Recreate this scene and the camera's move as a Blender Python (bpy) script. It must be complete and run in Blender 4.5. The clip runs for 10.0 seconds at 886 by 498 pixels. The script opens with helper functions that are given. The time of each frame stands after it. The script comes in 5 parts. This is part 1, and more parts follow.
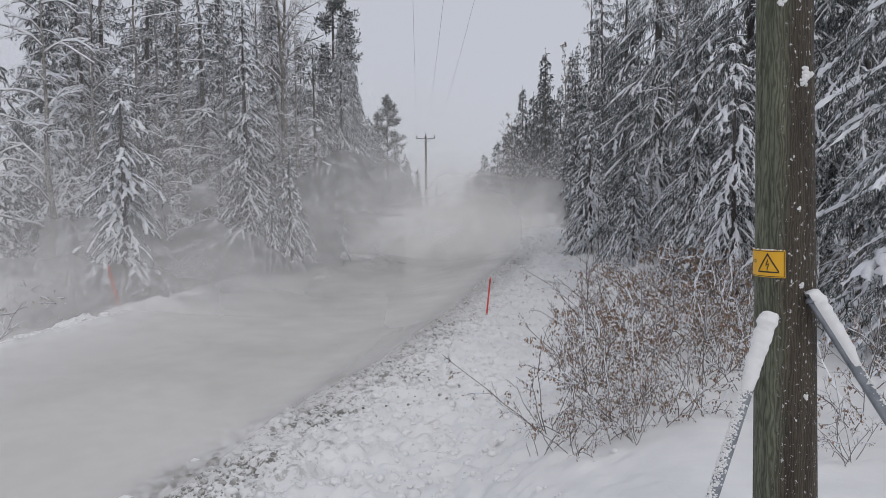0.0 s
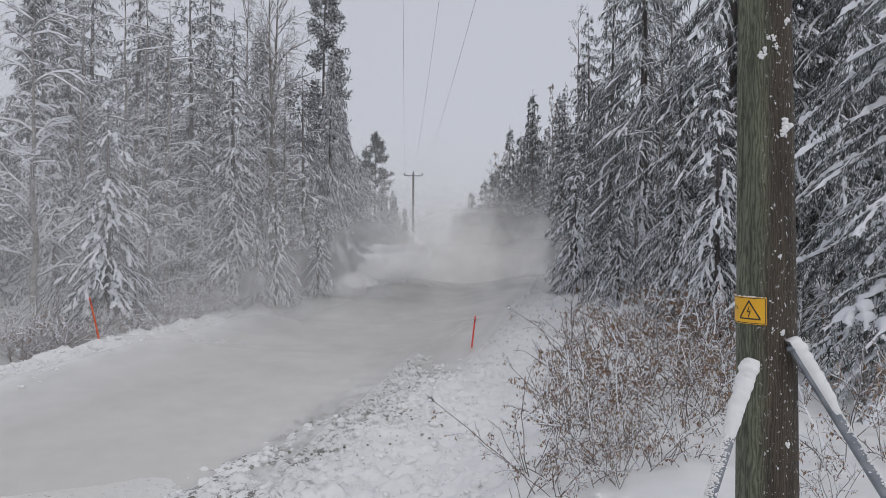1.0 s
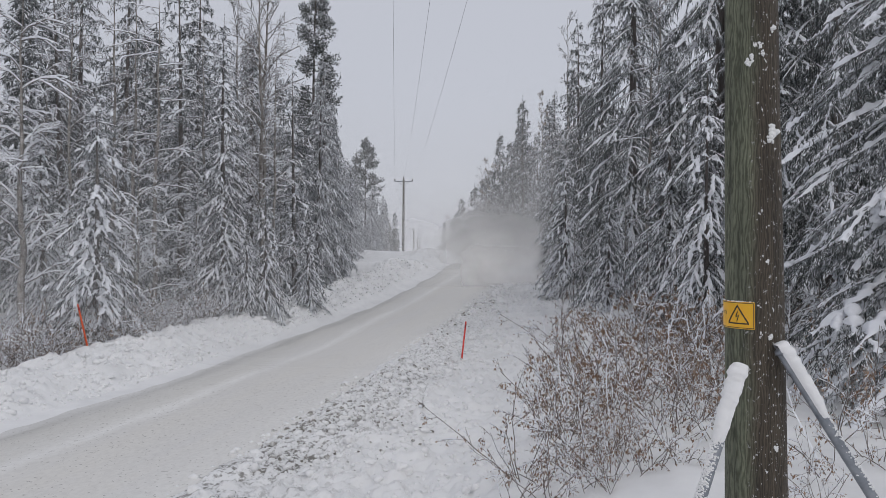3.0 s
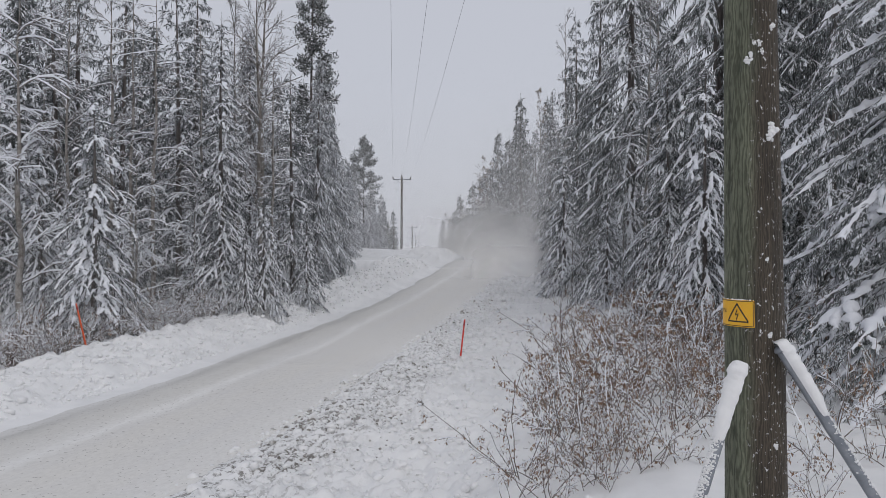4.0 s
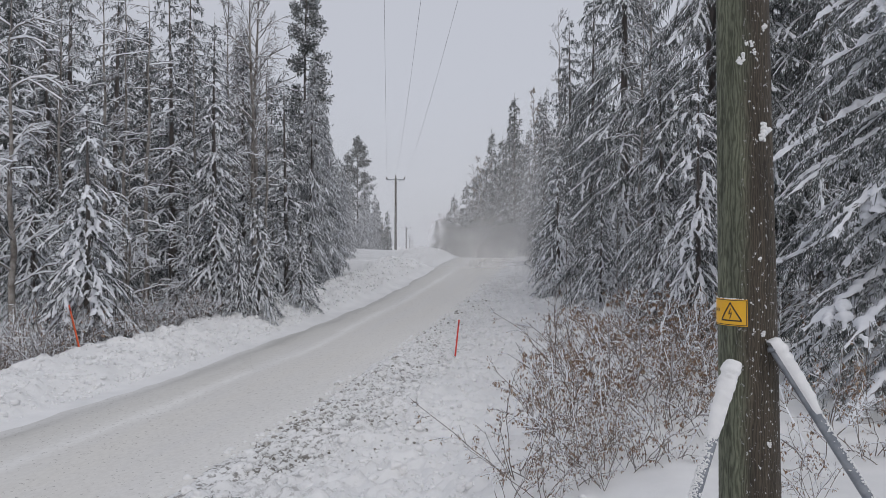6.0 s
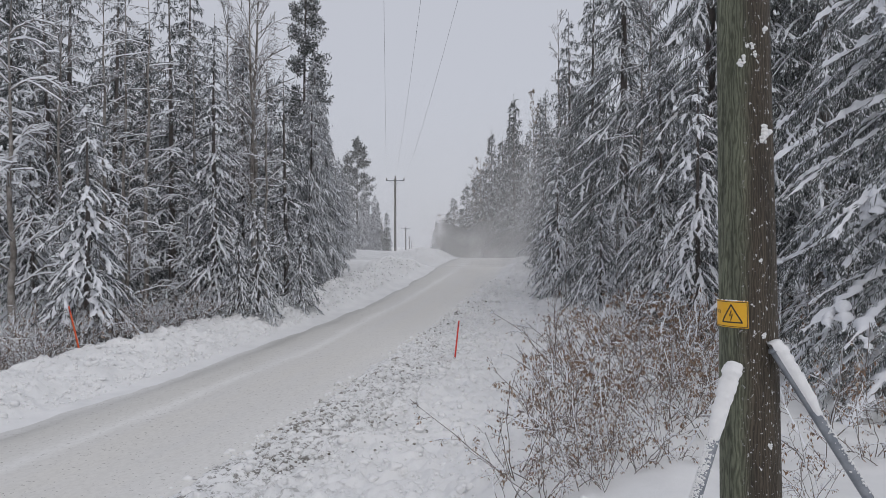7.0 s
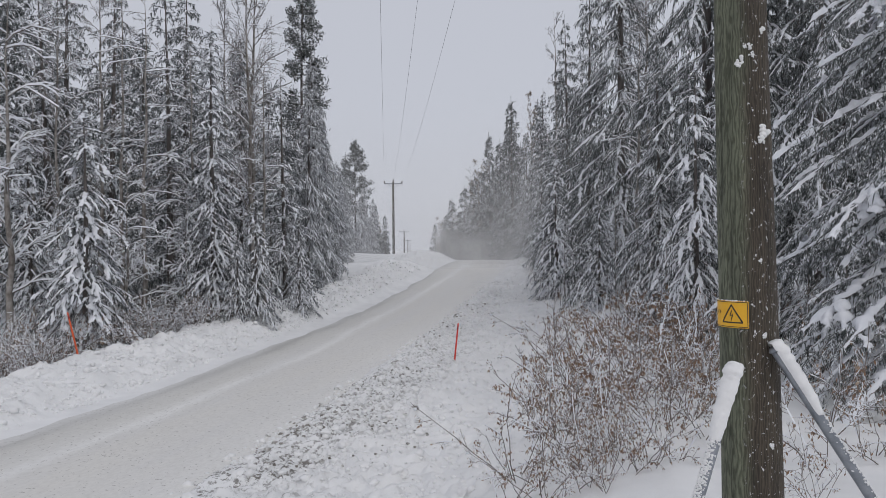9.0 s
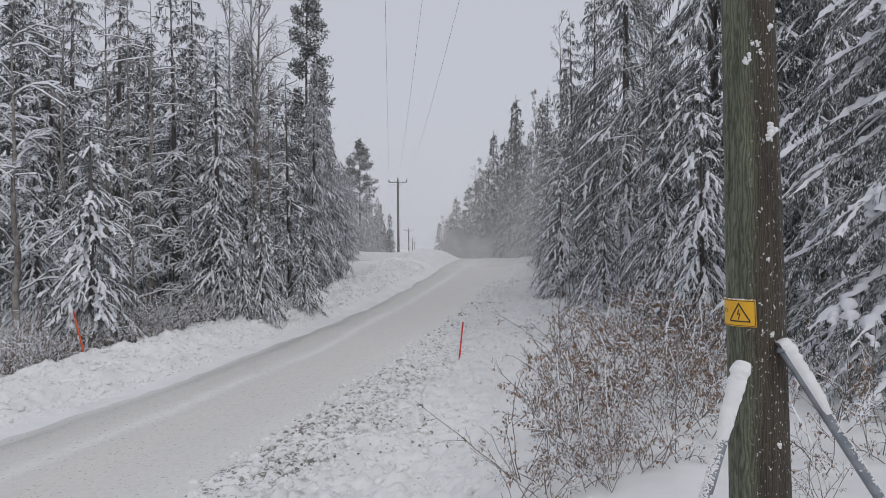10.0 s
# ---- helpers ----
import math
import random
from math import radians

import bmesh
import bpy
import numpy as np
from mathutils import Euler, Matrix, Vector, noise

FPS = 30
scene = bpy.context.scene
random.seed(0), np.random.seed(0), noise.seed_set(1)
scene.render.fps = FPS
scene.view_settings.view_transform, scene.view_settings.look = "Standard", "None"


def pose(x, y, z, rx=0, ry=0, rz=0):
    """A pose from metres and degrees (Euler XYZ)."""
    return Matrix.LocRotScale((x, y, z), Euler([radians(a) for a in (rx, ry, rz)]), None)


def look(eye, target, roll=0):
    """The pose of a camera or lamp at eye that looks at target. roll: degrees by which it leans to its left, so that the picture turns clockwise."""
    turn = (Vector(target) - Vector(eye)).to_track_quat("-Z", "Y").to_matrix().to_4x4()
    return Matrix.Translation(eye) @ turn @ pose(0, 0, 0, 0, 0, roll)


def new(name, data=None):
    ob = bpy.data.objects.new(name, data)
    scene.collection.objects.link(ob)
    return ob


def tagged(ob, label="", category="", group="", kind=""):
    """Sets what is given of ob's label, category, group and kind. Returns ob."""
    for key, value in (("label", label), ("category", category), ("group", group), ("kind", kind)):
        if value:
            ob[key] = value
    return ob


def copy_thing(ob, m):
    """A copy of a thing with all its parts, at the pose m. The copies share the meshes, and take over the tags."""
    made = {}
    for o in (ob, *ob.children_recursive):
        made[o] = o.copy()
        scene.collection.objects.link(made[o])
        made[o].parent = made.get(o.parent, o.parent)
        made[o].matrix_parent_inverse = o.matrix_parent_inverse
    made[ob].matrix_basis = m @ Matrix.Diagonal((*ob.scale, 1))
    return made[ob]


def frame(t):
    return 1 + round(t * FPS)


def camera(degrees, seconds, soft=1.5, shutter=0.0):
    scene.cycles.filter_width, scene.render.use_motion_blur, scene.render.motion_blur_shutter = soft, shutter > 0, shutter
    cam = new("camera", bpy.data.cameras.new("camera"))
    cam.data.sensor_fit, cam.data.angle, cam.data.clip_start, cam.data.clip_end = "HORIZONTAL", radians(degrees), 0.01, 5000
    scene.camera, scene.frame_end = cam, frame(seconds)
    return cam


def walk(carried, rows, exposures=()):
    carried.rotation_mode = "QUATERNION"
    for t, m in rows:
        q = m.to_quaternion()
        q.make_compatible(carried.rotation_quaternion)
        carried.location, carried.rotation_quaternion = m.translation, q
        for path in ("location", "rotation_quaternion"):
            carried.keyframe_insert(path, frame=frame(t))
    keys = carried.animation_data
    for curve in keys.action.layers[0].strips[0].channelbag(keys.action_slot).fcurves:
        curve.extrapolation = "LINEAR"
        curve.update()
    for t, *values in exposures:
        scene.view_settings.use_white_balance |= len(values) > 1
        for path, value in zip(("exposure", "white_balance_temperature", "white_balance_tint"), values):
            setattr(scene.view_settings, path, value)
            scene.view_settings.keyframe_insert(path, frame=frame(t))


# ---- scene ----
cam = camera(62, 10.0, soft=0.8)
walk(cam, [
    (0, pose(0.017, 0.024, 3.026, 86.558, 0.0, 0.115) @ pose(0, 0, 0, 0, 0, -0.570)),
    (0.5, pose(0.019, 0.016, 3.039, 88.459, 0.0, -0.452) @ pose(0, 0, 0, 0, 0, 0.074)),
    (1, pose(0.021, 0.017, 3.042, 89.436, 0.0, -0.980) @ pose(0, 0, 0, 0, 0, 0.521)),
    (1.5, pose(0.017, 0.017, 3.041, 89.828, 0.0, -1.200) @ pose(0, 0, 0, 0, 0, 0.495)),
    (2, pose(0.017, 0.009, 3.043, 89.915, 0.0, -1.549) @ pose(0, 0, 0, 0, 0, 0.620)),
    (2.5, pose(0.022, 0.009, 3.041, 89.935, 0.0, -1.639) @ pose(0, 0, 0, 0, 0, 0.514)),
    (4, pose(0.017, 0.013, 3.047, 89.716, 0.0, -1.847) @ pose(0, 0, 0, 0, 0, 0.223)),
    (4.5, pose(0.015, 0.011, 3.047, 89.734, 0.0, -1.913) @ pose(0, 0, 0, 0, 0, 0.210)),
    (5, pose(0.013, 0.004, 3.046, 89.775, 0.0, -2.048) @ pose(0, 0, 0, 0, 0, 0.206)),
    (5.5, pose(0.015, 0.005, 3.046, 89.738, 0.0, -2.268) @ pose(0, 0, 0, 0, 0, 0.093)),
    (7, pose(0.007, 0.002, 3.052, 89.795, 0.0, -2.346) @ pose(0, 0, 0, 0, 0, 0.029)),
    (7.5, pose(0.004, -0.002, 3.053, 89.929, 0.0, -2.438) @ pose(0, 0, 0, 0, 0, 0.003)),
    (8, pose(0.000, 0.000, 3.050, 90.000, 0.0, -2.458) @ pose(0, 0, 0, 0, 0, 0.000)),
    (8.5, pose(0.005, 0.004, 3.052, 90.012, 0.0, -2.478) @ pose(0, 0, 0, 0, 0, -0.133)),
    (9, pose(0.002, 0.003, 3.052, 90.009, 0.0, -2.466) @ pose(0, 0, 0, 0, 0, -0.487)),
    (9.5, pose(-0.002, 0.004, 3.052, 89.961, 0.0, -2.336) @ pose(0, 0, 0, 0, 0, -0.420)),
    (10, pose(-0.003, 0.010, 3.052, 89.892, 0.0, -2.109) @ pose(0, 0, 0, 0, 0, -0.468)),
])

# ---------------- world and light ----------------
world = bpy.data.worlds.new("overcast")
scene.world = world
world.use_nodes = True
wn, wl = world.node_tree.nodes, world.node_tree.links
wn.clear()
w_out = wn.new("ShaderNodeOutputWorld")
w_bg = wn.new("ShaderNodeBackground")
w_sky = wn.new("ShaderNodeTexSky")
w_sky.sky_type = "NISHITA"
w_sky.sun_disc = False
w_sky.sun_elevation = radians(24)
w_sky.sun_rotation = radians(200)
w_sky.dust_density = 4.0
w_dim = wn.new("ShaderNodeMix")
w_dim.data_type = "RGBA"
w_dim.inputs[0].default_value = 0.93          # cloud cover
w_dim.inputs[7].default_value = (5.5, 5.66, 6.3, 1)
wl.new(w_sky.outputs[0], w_dim.inputs[6])
wl.new(w_dim.outputs[2], w_bg.inputs[0])
w_bg.inputs[1].default_value = 0.1
wl.new(w_bg.outputs[0], w_out.inputs[0])

sun_data = bpy.data.lights.new("sun", "SUN")
sun_data.energy = 0.55
sun_data.angle = radians(30)
sun_data.color = (1.0, 0.97, 0.93)
sun = new("sun", sun_data)
sun.matrix_basis = look((0, 0, 34), (-16, 26, 0))
scene.view_settings.exposure = 0.0


# ---------------- materials ----------------
def ramp(nt, fac, stops):
    r = nt.nodes.new("ShaderNodeValToRGB")
    els = r.color_ramp.elements
    while len(els) < len(stops):
        els.new(0.5)
    for e, (p, c) in zip(els, stops):
        e.position = p
        e.color = (*c, 1) if len(c) == 3 else c
    nt.links.new(fac, r.inputs[0])
    return r.outputs[0]


def noise_tex(nt, scale, detail=4, rough=0.55, vec=None, stretch=None):
    n = nt.nodes.new("ShaderNodeTexNoise")
    n.inputs["Scale"].default_value = scale
    n.inputs["Detail"].default_value = detail
    n.inputs["Roughness"].default_value = rough
    if vec is None:
        vec = nt.nodes.new("ShaderNodeTexCoord").outputs["Object"]
    if stretch:
        m = nt.nodes.new("ShaderNodeMapping")
        m.inputs["Scale"].default_value = stretch
        nt.links.new(vec, m.inputs[0])
        vec = m.outputs[0]
    nt.links.new(vec, n.inputs["Vector"])
    return n.outputs["Fac"]


def mixc(nt, fac, a, b, mode="MIX"):
    m = nt.nodes.new("ShaderNodeMix")
    m.data_type = "RGBA"
    m.blend_type = mode
    for sock, v in ((m.inputs[0], fac), (m.inputs[6], a), (m.inputs[7], b)):
        if hasattr(v, "is_output"):
            nt.links.new(v, sock)
        elif isinstance(v, tuple):
            sock.default_value = (*v, 1)
        else:
            sock.default_value = v
    return m.outputs[2]


def math_node(nt, op, a, b=0.0):
    m = nt.nodes.new("ShaderNodeMath")
    m.operation = op
    for sock, v in ((m.inputs[0], a), (m.inputs[1], b)):
        if hasattr(v, "is_output"):
            nt.links.new(v, sock)
        else:
            sock.default_value = v
    return m.outputs[0]


def material(name):
    m = bpy.data.materials.new(name)
    m.use_nodes = True
    return m, m.node_tree, m.node_tree.nodes["Principled BSDF"]


def bumped(nt, bsdf, height, strength, distance):
    b = nt.nodes.new("ShaderNodeBump")
    b.inputs["Strength"].default_value = strength
    b.inputs["Distance"].default_value = distance
    nt.links.new(height, b.inputs["Height"])
    nt.links.new(b.outputs[0], bsdf.inputs["Normal"])


def simple(name, stops, scale, rough=0.8, bump=0.3, dist=0.01, metal=0.0, stretch=None, island=False):
    m, nt, bsdf = material(name)
    f = noise_tex(nt, scale, 5, 0.6, stretch=stretch)
    if island:
        g = nt.nodes.new("ShaderNodeNewGeometry")
        f = math_node(nt, "ADD", math_node(nt, "MULTIPLY", f, 0.5), math_node(nt, "MULTIPLY", g.outputs["Random Per Island"], 0.5))
    nt.links.new(ramp(nt, f, stops), bsdf.inputs["Base Color"])
    bsdf.inputs["Roughness"].default_value = rough
    bsdf.inputs["Metallic"].default_value = metal
    if bump:
        bumped(nt, bsdf, noise_tex(nt, scale * 3, 5, 0.65, stretch=stretch), bump, dist)
    return m


def snow_material(name, lo, hi, scale=6.0):
    m, nt, bsdf = material(name)
    f = noise_tex(nt, scale, 6, 0.6)
    nt.links.new(ramp(nt, f, [(0.3, lo), (0.65, hi)]), bsdf.inputs["Base Color"])
    bsdf.inputs["Roughness"].default_value = 0.75
    bsdf.inputs["Specular IOR Level"].default_value = 0.25
    bumped(nt, bsdf, noise_tex(nt, scale * 9, 6, 0.7), 0.35, 0.012)
    return m


M_SNOW = snow_material("snow", (0.79, 0.795, 0.8), (0.89, 0.89, 0.893))
M_TREE_SNOW = snow_material("tree_snow", (0.74, 0.76, 0.81), (0.88, 0.895, 0.93), 3.0)


def ground_material():
    m, nt, bsdf = material("verge_snow")
    tc = nt.nodes.new("ShaderNodeTexCoord").outputs["Object"]
    sep = nt.nodes.new("ShaderNodeSeparateXYZ")
    nt.links.new(tc, sep.inputs[0])
    # offset from the road's centre line
    u = math_node(nt, "ADD", math_node(nt, "SUBTRACT", sep.outputs[0], math_node(nt, "MULTIPLY", sep.outputs[1], 0.25)), 7.85)
    wob = math_node(nt, "MULTIPLY", math_node(nt, "SUBTRACT", noise_tex(nt, 0.9, 4, 0.6, tc), 0.5), 2.2)
    u = math_node(nt, "ADD", u, wob)
    band = nt.nodes.new("ShaderNodeMapRange")
    band.interpolation_type = "SMOOTHSTEP"
    nt.links.new(math_node(nt, "ABSOLUTE", math_node(nt, "SUBTRACT", u, 3.05)), band.inputs[0])
    band.inputs[1].default_value, band.inputs[2].default_value = 0.5, 1.9
    band.inputs[3].default_value, band.inputs[4].default_value = 1.0, 0.0
    # dark spots: brown-grey grit, with the shade between clods coloured in too
    spots = ramp(nt, noise_tex(nt, 9.0, 6, 0.7, tc), [(0.5, (0, 0, 0)), (0.58, (1, 1, 1))])
    patches = ramp(nt, noise_tex(nt, 0.8, 3, 0.5, tc), [(0.32, (0.25, 0.25, 0.25)), (0.52, (1, 1, 1))])
    away = nt.nodes.new("ShaderNodeMapRange")
    nt.links.new(sep.outputs[1], away.inputs[0])
    away.inputs[1].default_value, away.inputs[2].default_value = 11.0, 24.0
    away.inputs[3].default_value, away.inputs[4].default_value = 1.0, 0.3
    grit_and_shade = math_node(nt, "MULTIPLY", math_node(nt, "MULTIPLY", band.outputs[0], spots), math_node(nt, "MULTIPLY", patches, away.outputs[0]))
    clean = ramp(nt, noise_tex(nt, 1.2, 6, 0.6, tc), [(0.3, (0.78, 0.785, 0.79)), (0.7, (0.89, 0.89, 0.893))])
    col = mixc(nt, math_node(nt, "MULTIPLY", grit_and_shade, 0.9), clean, (0.14, 0.128, 0.11))
    nt.links.new(col, bsdf.inputs["Base Color"])
    bsdf.inputs["Roughness"].default_value = 0.8
    bsdf.inputs["Specular IOR Level"].default_value = 0.2
    bumped(nt, bsdf, noise_tex(nt, 16, 8, 0.72, tc), 0.4, 0.03)
    return m


def road_material():
    m, nt, bsdf = material("packed_road_snow")
    tc = nt.nodes.new("ShaderNodeTexCoord").outputs["Object"]
    rot = nt.nodes.new("ShaderNodeMapping")
    rot.inputs["Rotation"].default_value = (0, 0, radians(14.04))
    nt.links.new(tc, rot.inputs[0])
    v = rot.outputs[0]
    streak = noise_tex(nt, 1.0, 5, 0.6, v, (1.1, 0.12, 1))
    fine = noise_tex(nt, 14, 6, 0.7, v, (1, 0.6, 1))
    sep = nt.nodes.new("ShaderNodeSeparateXYZ")
    nt.links.new(tc, sep.inputs[0])
    u = math_node(nt, "ADD", math_node(nt, "SUBTRACT", sep.outputs[0], math_node(nt, "MULTIPLY", sep.outputs[1], 0.25)), 7.85)
    u = math_node(nt, "ADD", u, math_node(nt, "MULTIPLY", math_node(nt, "SUBTRACT", noise_tex(nt, 0.8, 5, 0.65, v, (1, 0.35, 1)), 0.5), 0.9))
    # across the road: worn left track, loose snow between the tracks, packed right half
    lane = ramp(nt, math_node(nt, "ADD", math_node(nt, "MULTIPLY", u, 0.2), 0.5), [(0.08, (0.8, 0.8, 0.8)), (0.19, (0.5, 0.495, 0.475)), (0.26, (0.66, 0.65, 0.62)), (0.38, (0.74, 0.73, 0.7)), (0.44, (0.88, 0.875, 0.855)), (0.5, (0.75, 0.735, 0.7)), (0.78, (0.78, 0.765, 0.73)), (0.95, (0.82, 0.81, 0.785))])
    base = mixc(nt, ramp(nt, streak, [(0.42, (0, 0, 0)), (0.72, (0.75, 0.75, 0.75))]), lane, (0.74, 0.735, 0.725))
    col = mixc(nt, ramp(nt, fine, [(0.35, (0.2, 0.2, 0.2)), (0.6, (0, 0, 0))]), base, (0.4, 0.385, 0.36))
    grit = noise_tex(nt, 19, 2, 0.5, v)
    col = mixc(nt, ramp(nt, grit, [(0.66, (0, 0, 0)), (0.7, (0.6, 0.6, 0.6))]), col, (0.2, 0.18, 0.16))
    nt.links.new(col, bsdf.inputs["Base Color"])
    bsdf.inputs["Roughness"].default_value = 0.62
    bumped(nt, bsdf, math_node(nt, "ADD", fine, math_node(nt, "MULTIPLY", streak, 2.0)), 0.35, 0.02)
    return m


M_GROUND, M_ROAD = ground_material(), road_material()
M_BARK = simple("spruce_bark", [(0.3, (0.075, 0.065, 0.06)), (0.7, (0.2, 0.18, 0.17))], 9, 0.9, 0.6, 0.02, stretch=(1, 1, 0.25))
M_BIRCH = simple("birch_bark", [(0.35, (0.1, 0.085, 0.075)), (0.5, (0.26, 0.24, 0.22)), (0.7, (0.42, 0.4, 0.38))], 6, 0.85, 0.4, 0.01, stretch=(1, 1, 0.6))
M_NEEDLE = simple("frosted_spruce_needles", [(0.2, (0.034, 0.042, 0.04)), (0.5, (0.115, 0.127, 0.128)), (0.8, (0.38, 0.395, 0.41))], 5, 0.75, 0, island=True)
M_RIME = simple("thickly_rimed_needles", [(0.2, (0.14, 0.15, 0.15)), (0.5, (0.38, 0.39, 0.4)), (0.8, (0.68, 0.69, 0.71))], 5, 0.8, 0, island=True)
M_DARK = simple("spruce_needles", [(0.2, (0.033, 0.043, 0.041)), (0.5, (0.105, 0.117, 0.115)), (0.8, (0.33, 0.345, 0.35))], 5, 0.75, 0, island=True)
M_PINE = simple("pine_needles", [(0.2, (0.05, 0.062, 0.055)), (0.5, (0.13, 0.142, 0.135)), (0.8, (0.3, 0.31, 0.31))], 5, 0.75, 0, island=True)
M_TWIG = simple("rimy_twigs", [(0.3, (0.15, 0.135, 0.13)), (0.7, (0.36, 0.335, 0.325))], 8, 0.85, 0)
M_STEM = simple("shrub_stems", [(0.3, (0.1, 0.08, 0.07)), (0.7, (0.25, 0.215, 0.195))], 8, 0.85, 0)
M_LEAF = simple("withered_leaves", [(0.2, (0.14, 0.08, 0.05)), (0.5, (0.29, 0.18, 0.115)), (0.8, (0.5, 0.42, 0.34))], 6, 0.8, 0, island=True)
M_RUST = simple("late_birch_leaves", [(0.2, (0.17, 0.13, 0.095)), (0.8, (0.36, 0.29, 0.21))], 6, 0.8, 0, island=True)
M_STAKE = simple("red_plastic", [(0.3, (0.62, 0.045, 0.03)), (0.7, (0.78, 0.07, 0.045))], 6, 0.45, 0.1, 0.002)
M_STAKE_OR = simple("orange_plastic", [(0.3, (0.66, 0.1, 0.03)), (0.7, (0.8, 0.14, 0.05))], 6, 0.45, 0.1, 0.002)
M_STEEL = simple("galvanised_steel", [(0.3, (0.2, 0.22, 0.25)), (0.7, (0.36, 0.38, 0.41))], 18, 0.5, 0.25, 0.003, metal=0.6)
M_WIRE = simple("wire_metal", [(0.3, (0.16, 0.17, 0.18)), (0.7, (0.24, 0.25, 0.26))], 5, 0.5, 0, metal=0.4)
M_INSUL = simple("insulator_glaze", [(0.3, (0.1, 0.08, 0.07)), (0.7, (0.16, 0.13, 0.11))], 6, 0.25, 0)
M_YELLOW = simple("sign_yellow", [(0.3, (0.78, 0.4, 0.015)), (0.7, (0.86, 0.48, 0.03))], 14, 0.4, 0.1, 0.001)
M_BLACK = simple("sign_black", [(0.3, (0.02, 0.018, 0.015)), (0.7, (0.04, 0.035, 0.03))], 10, 0.5, 0)


def pole_material():
    m, nt, bsdf = material("weathered_pole_wood")
    tc = nt.nodes.new("ShaderNodeTexCoord").outputs["Object"]
    warp = noise_tex(nt, 3.0, 3, 0.5, tc)
    w = nt.nodes.new("ShaderNodeTexWave")
    w.wave_type, w.bands_direction = "BANDS", "X"
    w.inputs["Scale"].default_value = 34
    w.inputs["Distortion"].default_value = 14
    w.inputs["Detail"].default_value = 6
    w.inputs["Detail Scale"].default_value = 1.2
    mp = nt.nodes.new("ShaderNodeMapping")
    mp.inputs["Scale"].default_value = (1, 1, 0.2)
    nt.links.new(tc, mp.inputs[0])
    nt.links.new(mp.outputs[0], w.inputs["Vector"])
    grain = noise_tex(nt, 26, 6, 0.7, tc, (1, 1, 0.06))
    sep = nt.nodes.new("ShaderNodeSeparateXYZ")
    nt.links.new(tc, sep.inputs[0])
    # lichen-green weather side and a wet brown side
    side = nt.nodes.new("ShaderNodeMapRange")
    side.interpolation_type = "SMOOTHSTEP"
    across = math_node(nt, "SUBTRACT", math_node(nt, "MULTIPLY", sep.outputs[0], 0.91), math_node(nt, "MULTIPLY", sep.outputs[1], 0.42))
    nt.links.new(math_node(nt, "ADD", across, math_node(nt, "MULTIPLY", math_node(nt, "SUBTRACT", warp, 0.5), 0.1)), side.inputs[0])
    side.inputs[1].default_value, side.inputs[2].default_value = -0.045, 0.02
    green = ramp(nt, w.outputs["Fac"], [(0.0, (0.06, 0.066, 0.046)), (1.0, (0.135, 0.145, 0.108))])
    brown = ramp(nt, w.outputs["Fac"], [(0.0, (0.036, 0.029, 0.022)), (1.0, (0.075, 0.062, 0.048))])
    col = mixc(nt, side.outputs[0], green, brown)
    col = mixc(nt, 0.8, col, ramp(nt, grain, [(0.3, (0.45, 0.45, 0.45)), (0.65, (1.65, 1.65, 1.55))]), "MULTIPLY")
    rime = ramp(nt, noise_tex(nt, 75, 4, 0.7, tc, (1, 1, 0.7)), [(0.615, (0, 0, 0)), (0.65, (0.85, 0.85, 0.85))])
    col = mixc(nt, math_node(nt, "MULTIPLY", rime, side.outputs[0]), col, (0.8, 0.8, 0.82))
    nt.links.new(col, bsdf.inputs["Base Color"])
    bsdf.inputs["Roughness"].default_value = 0.82
    bumped(nt, bsdf, math_node(nt, "ADD", w.outputs["Fac"], math_node(nt, "MULTIPLY", grain, 2.0)), 0.45, 0.006)
    return m


M_POLE = pole_material()


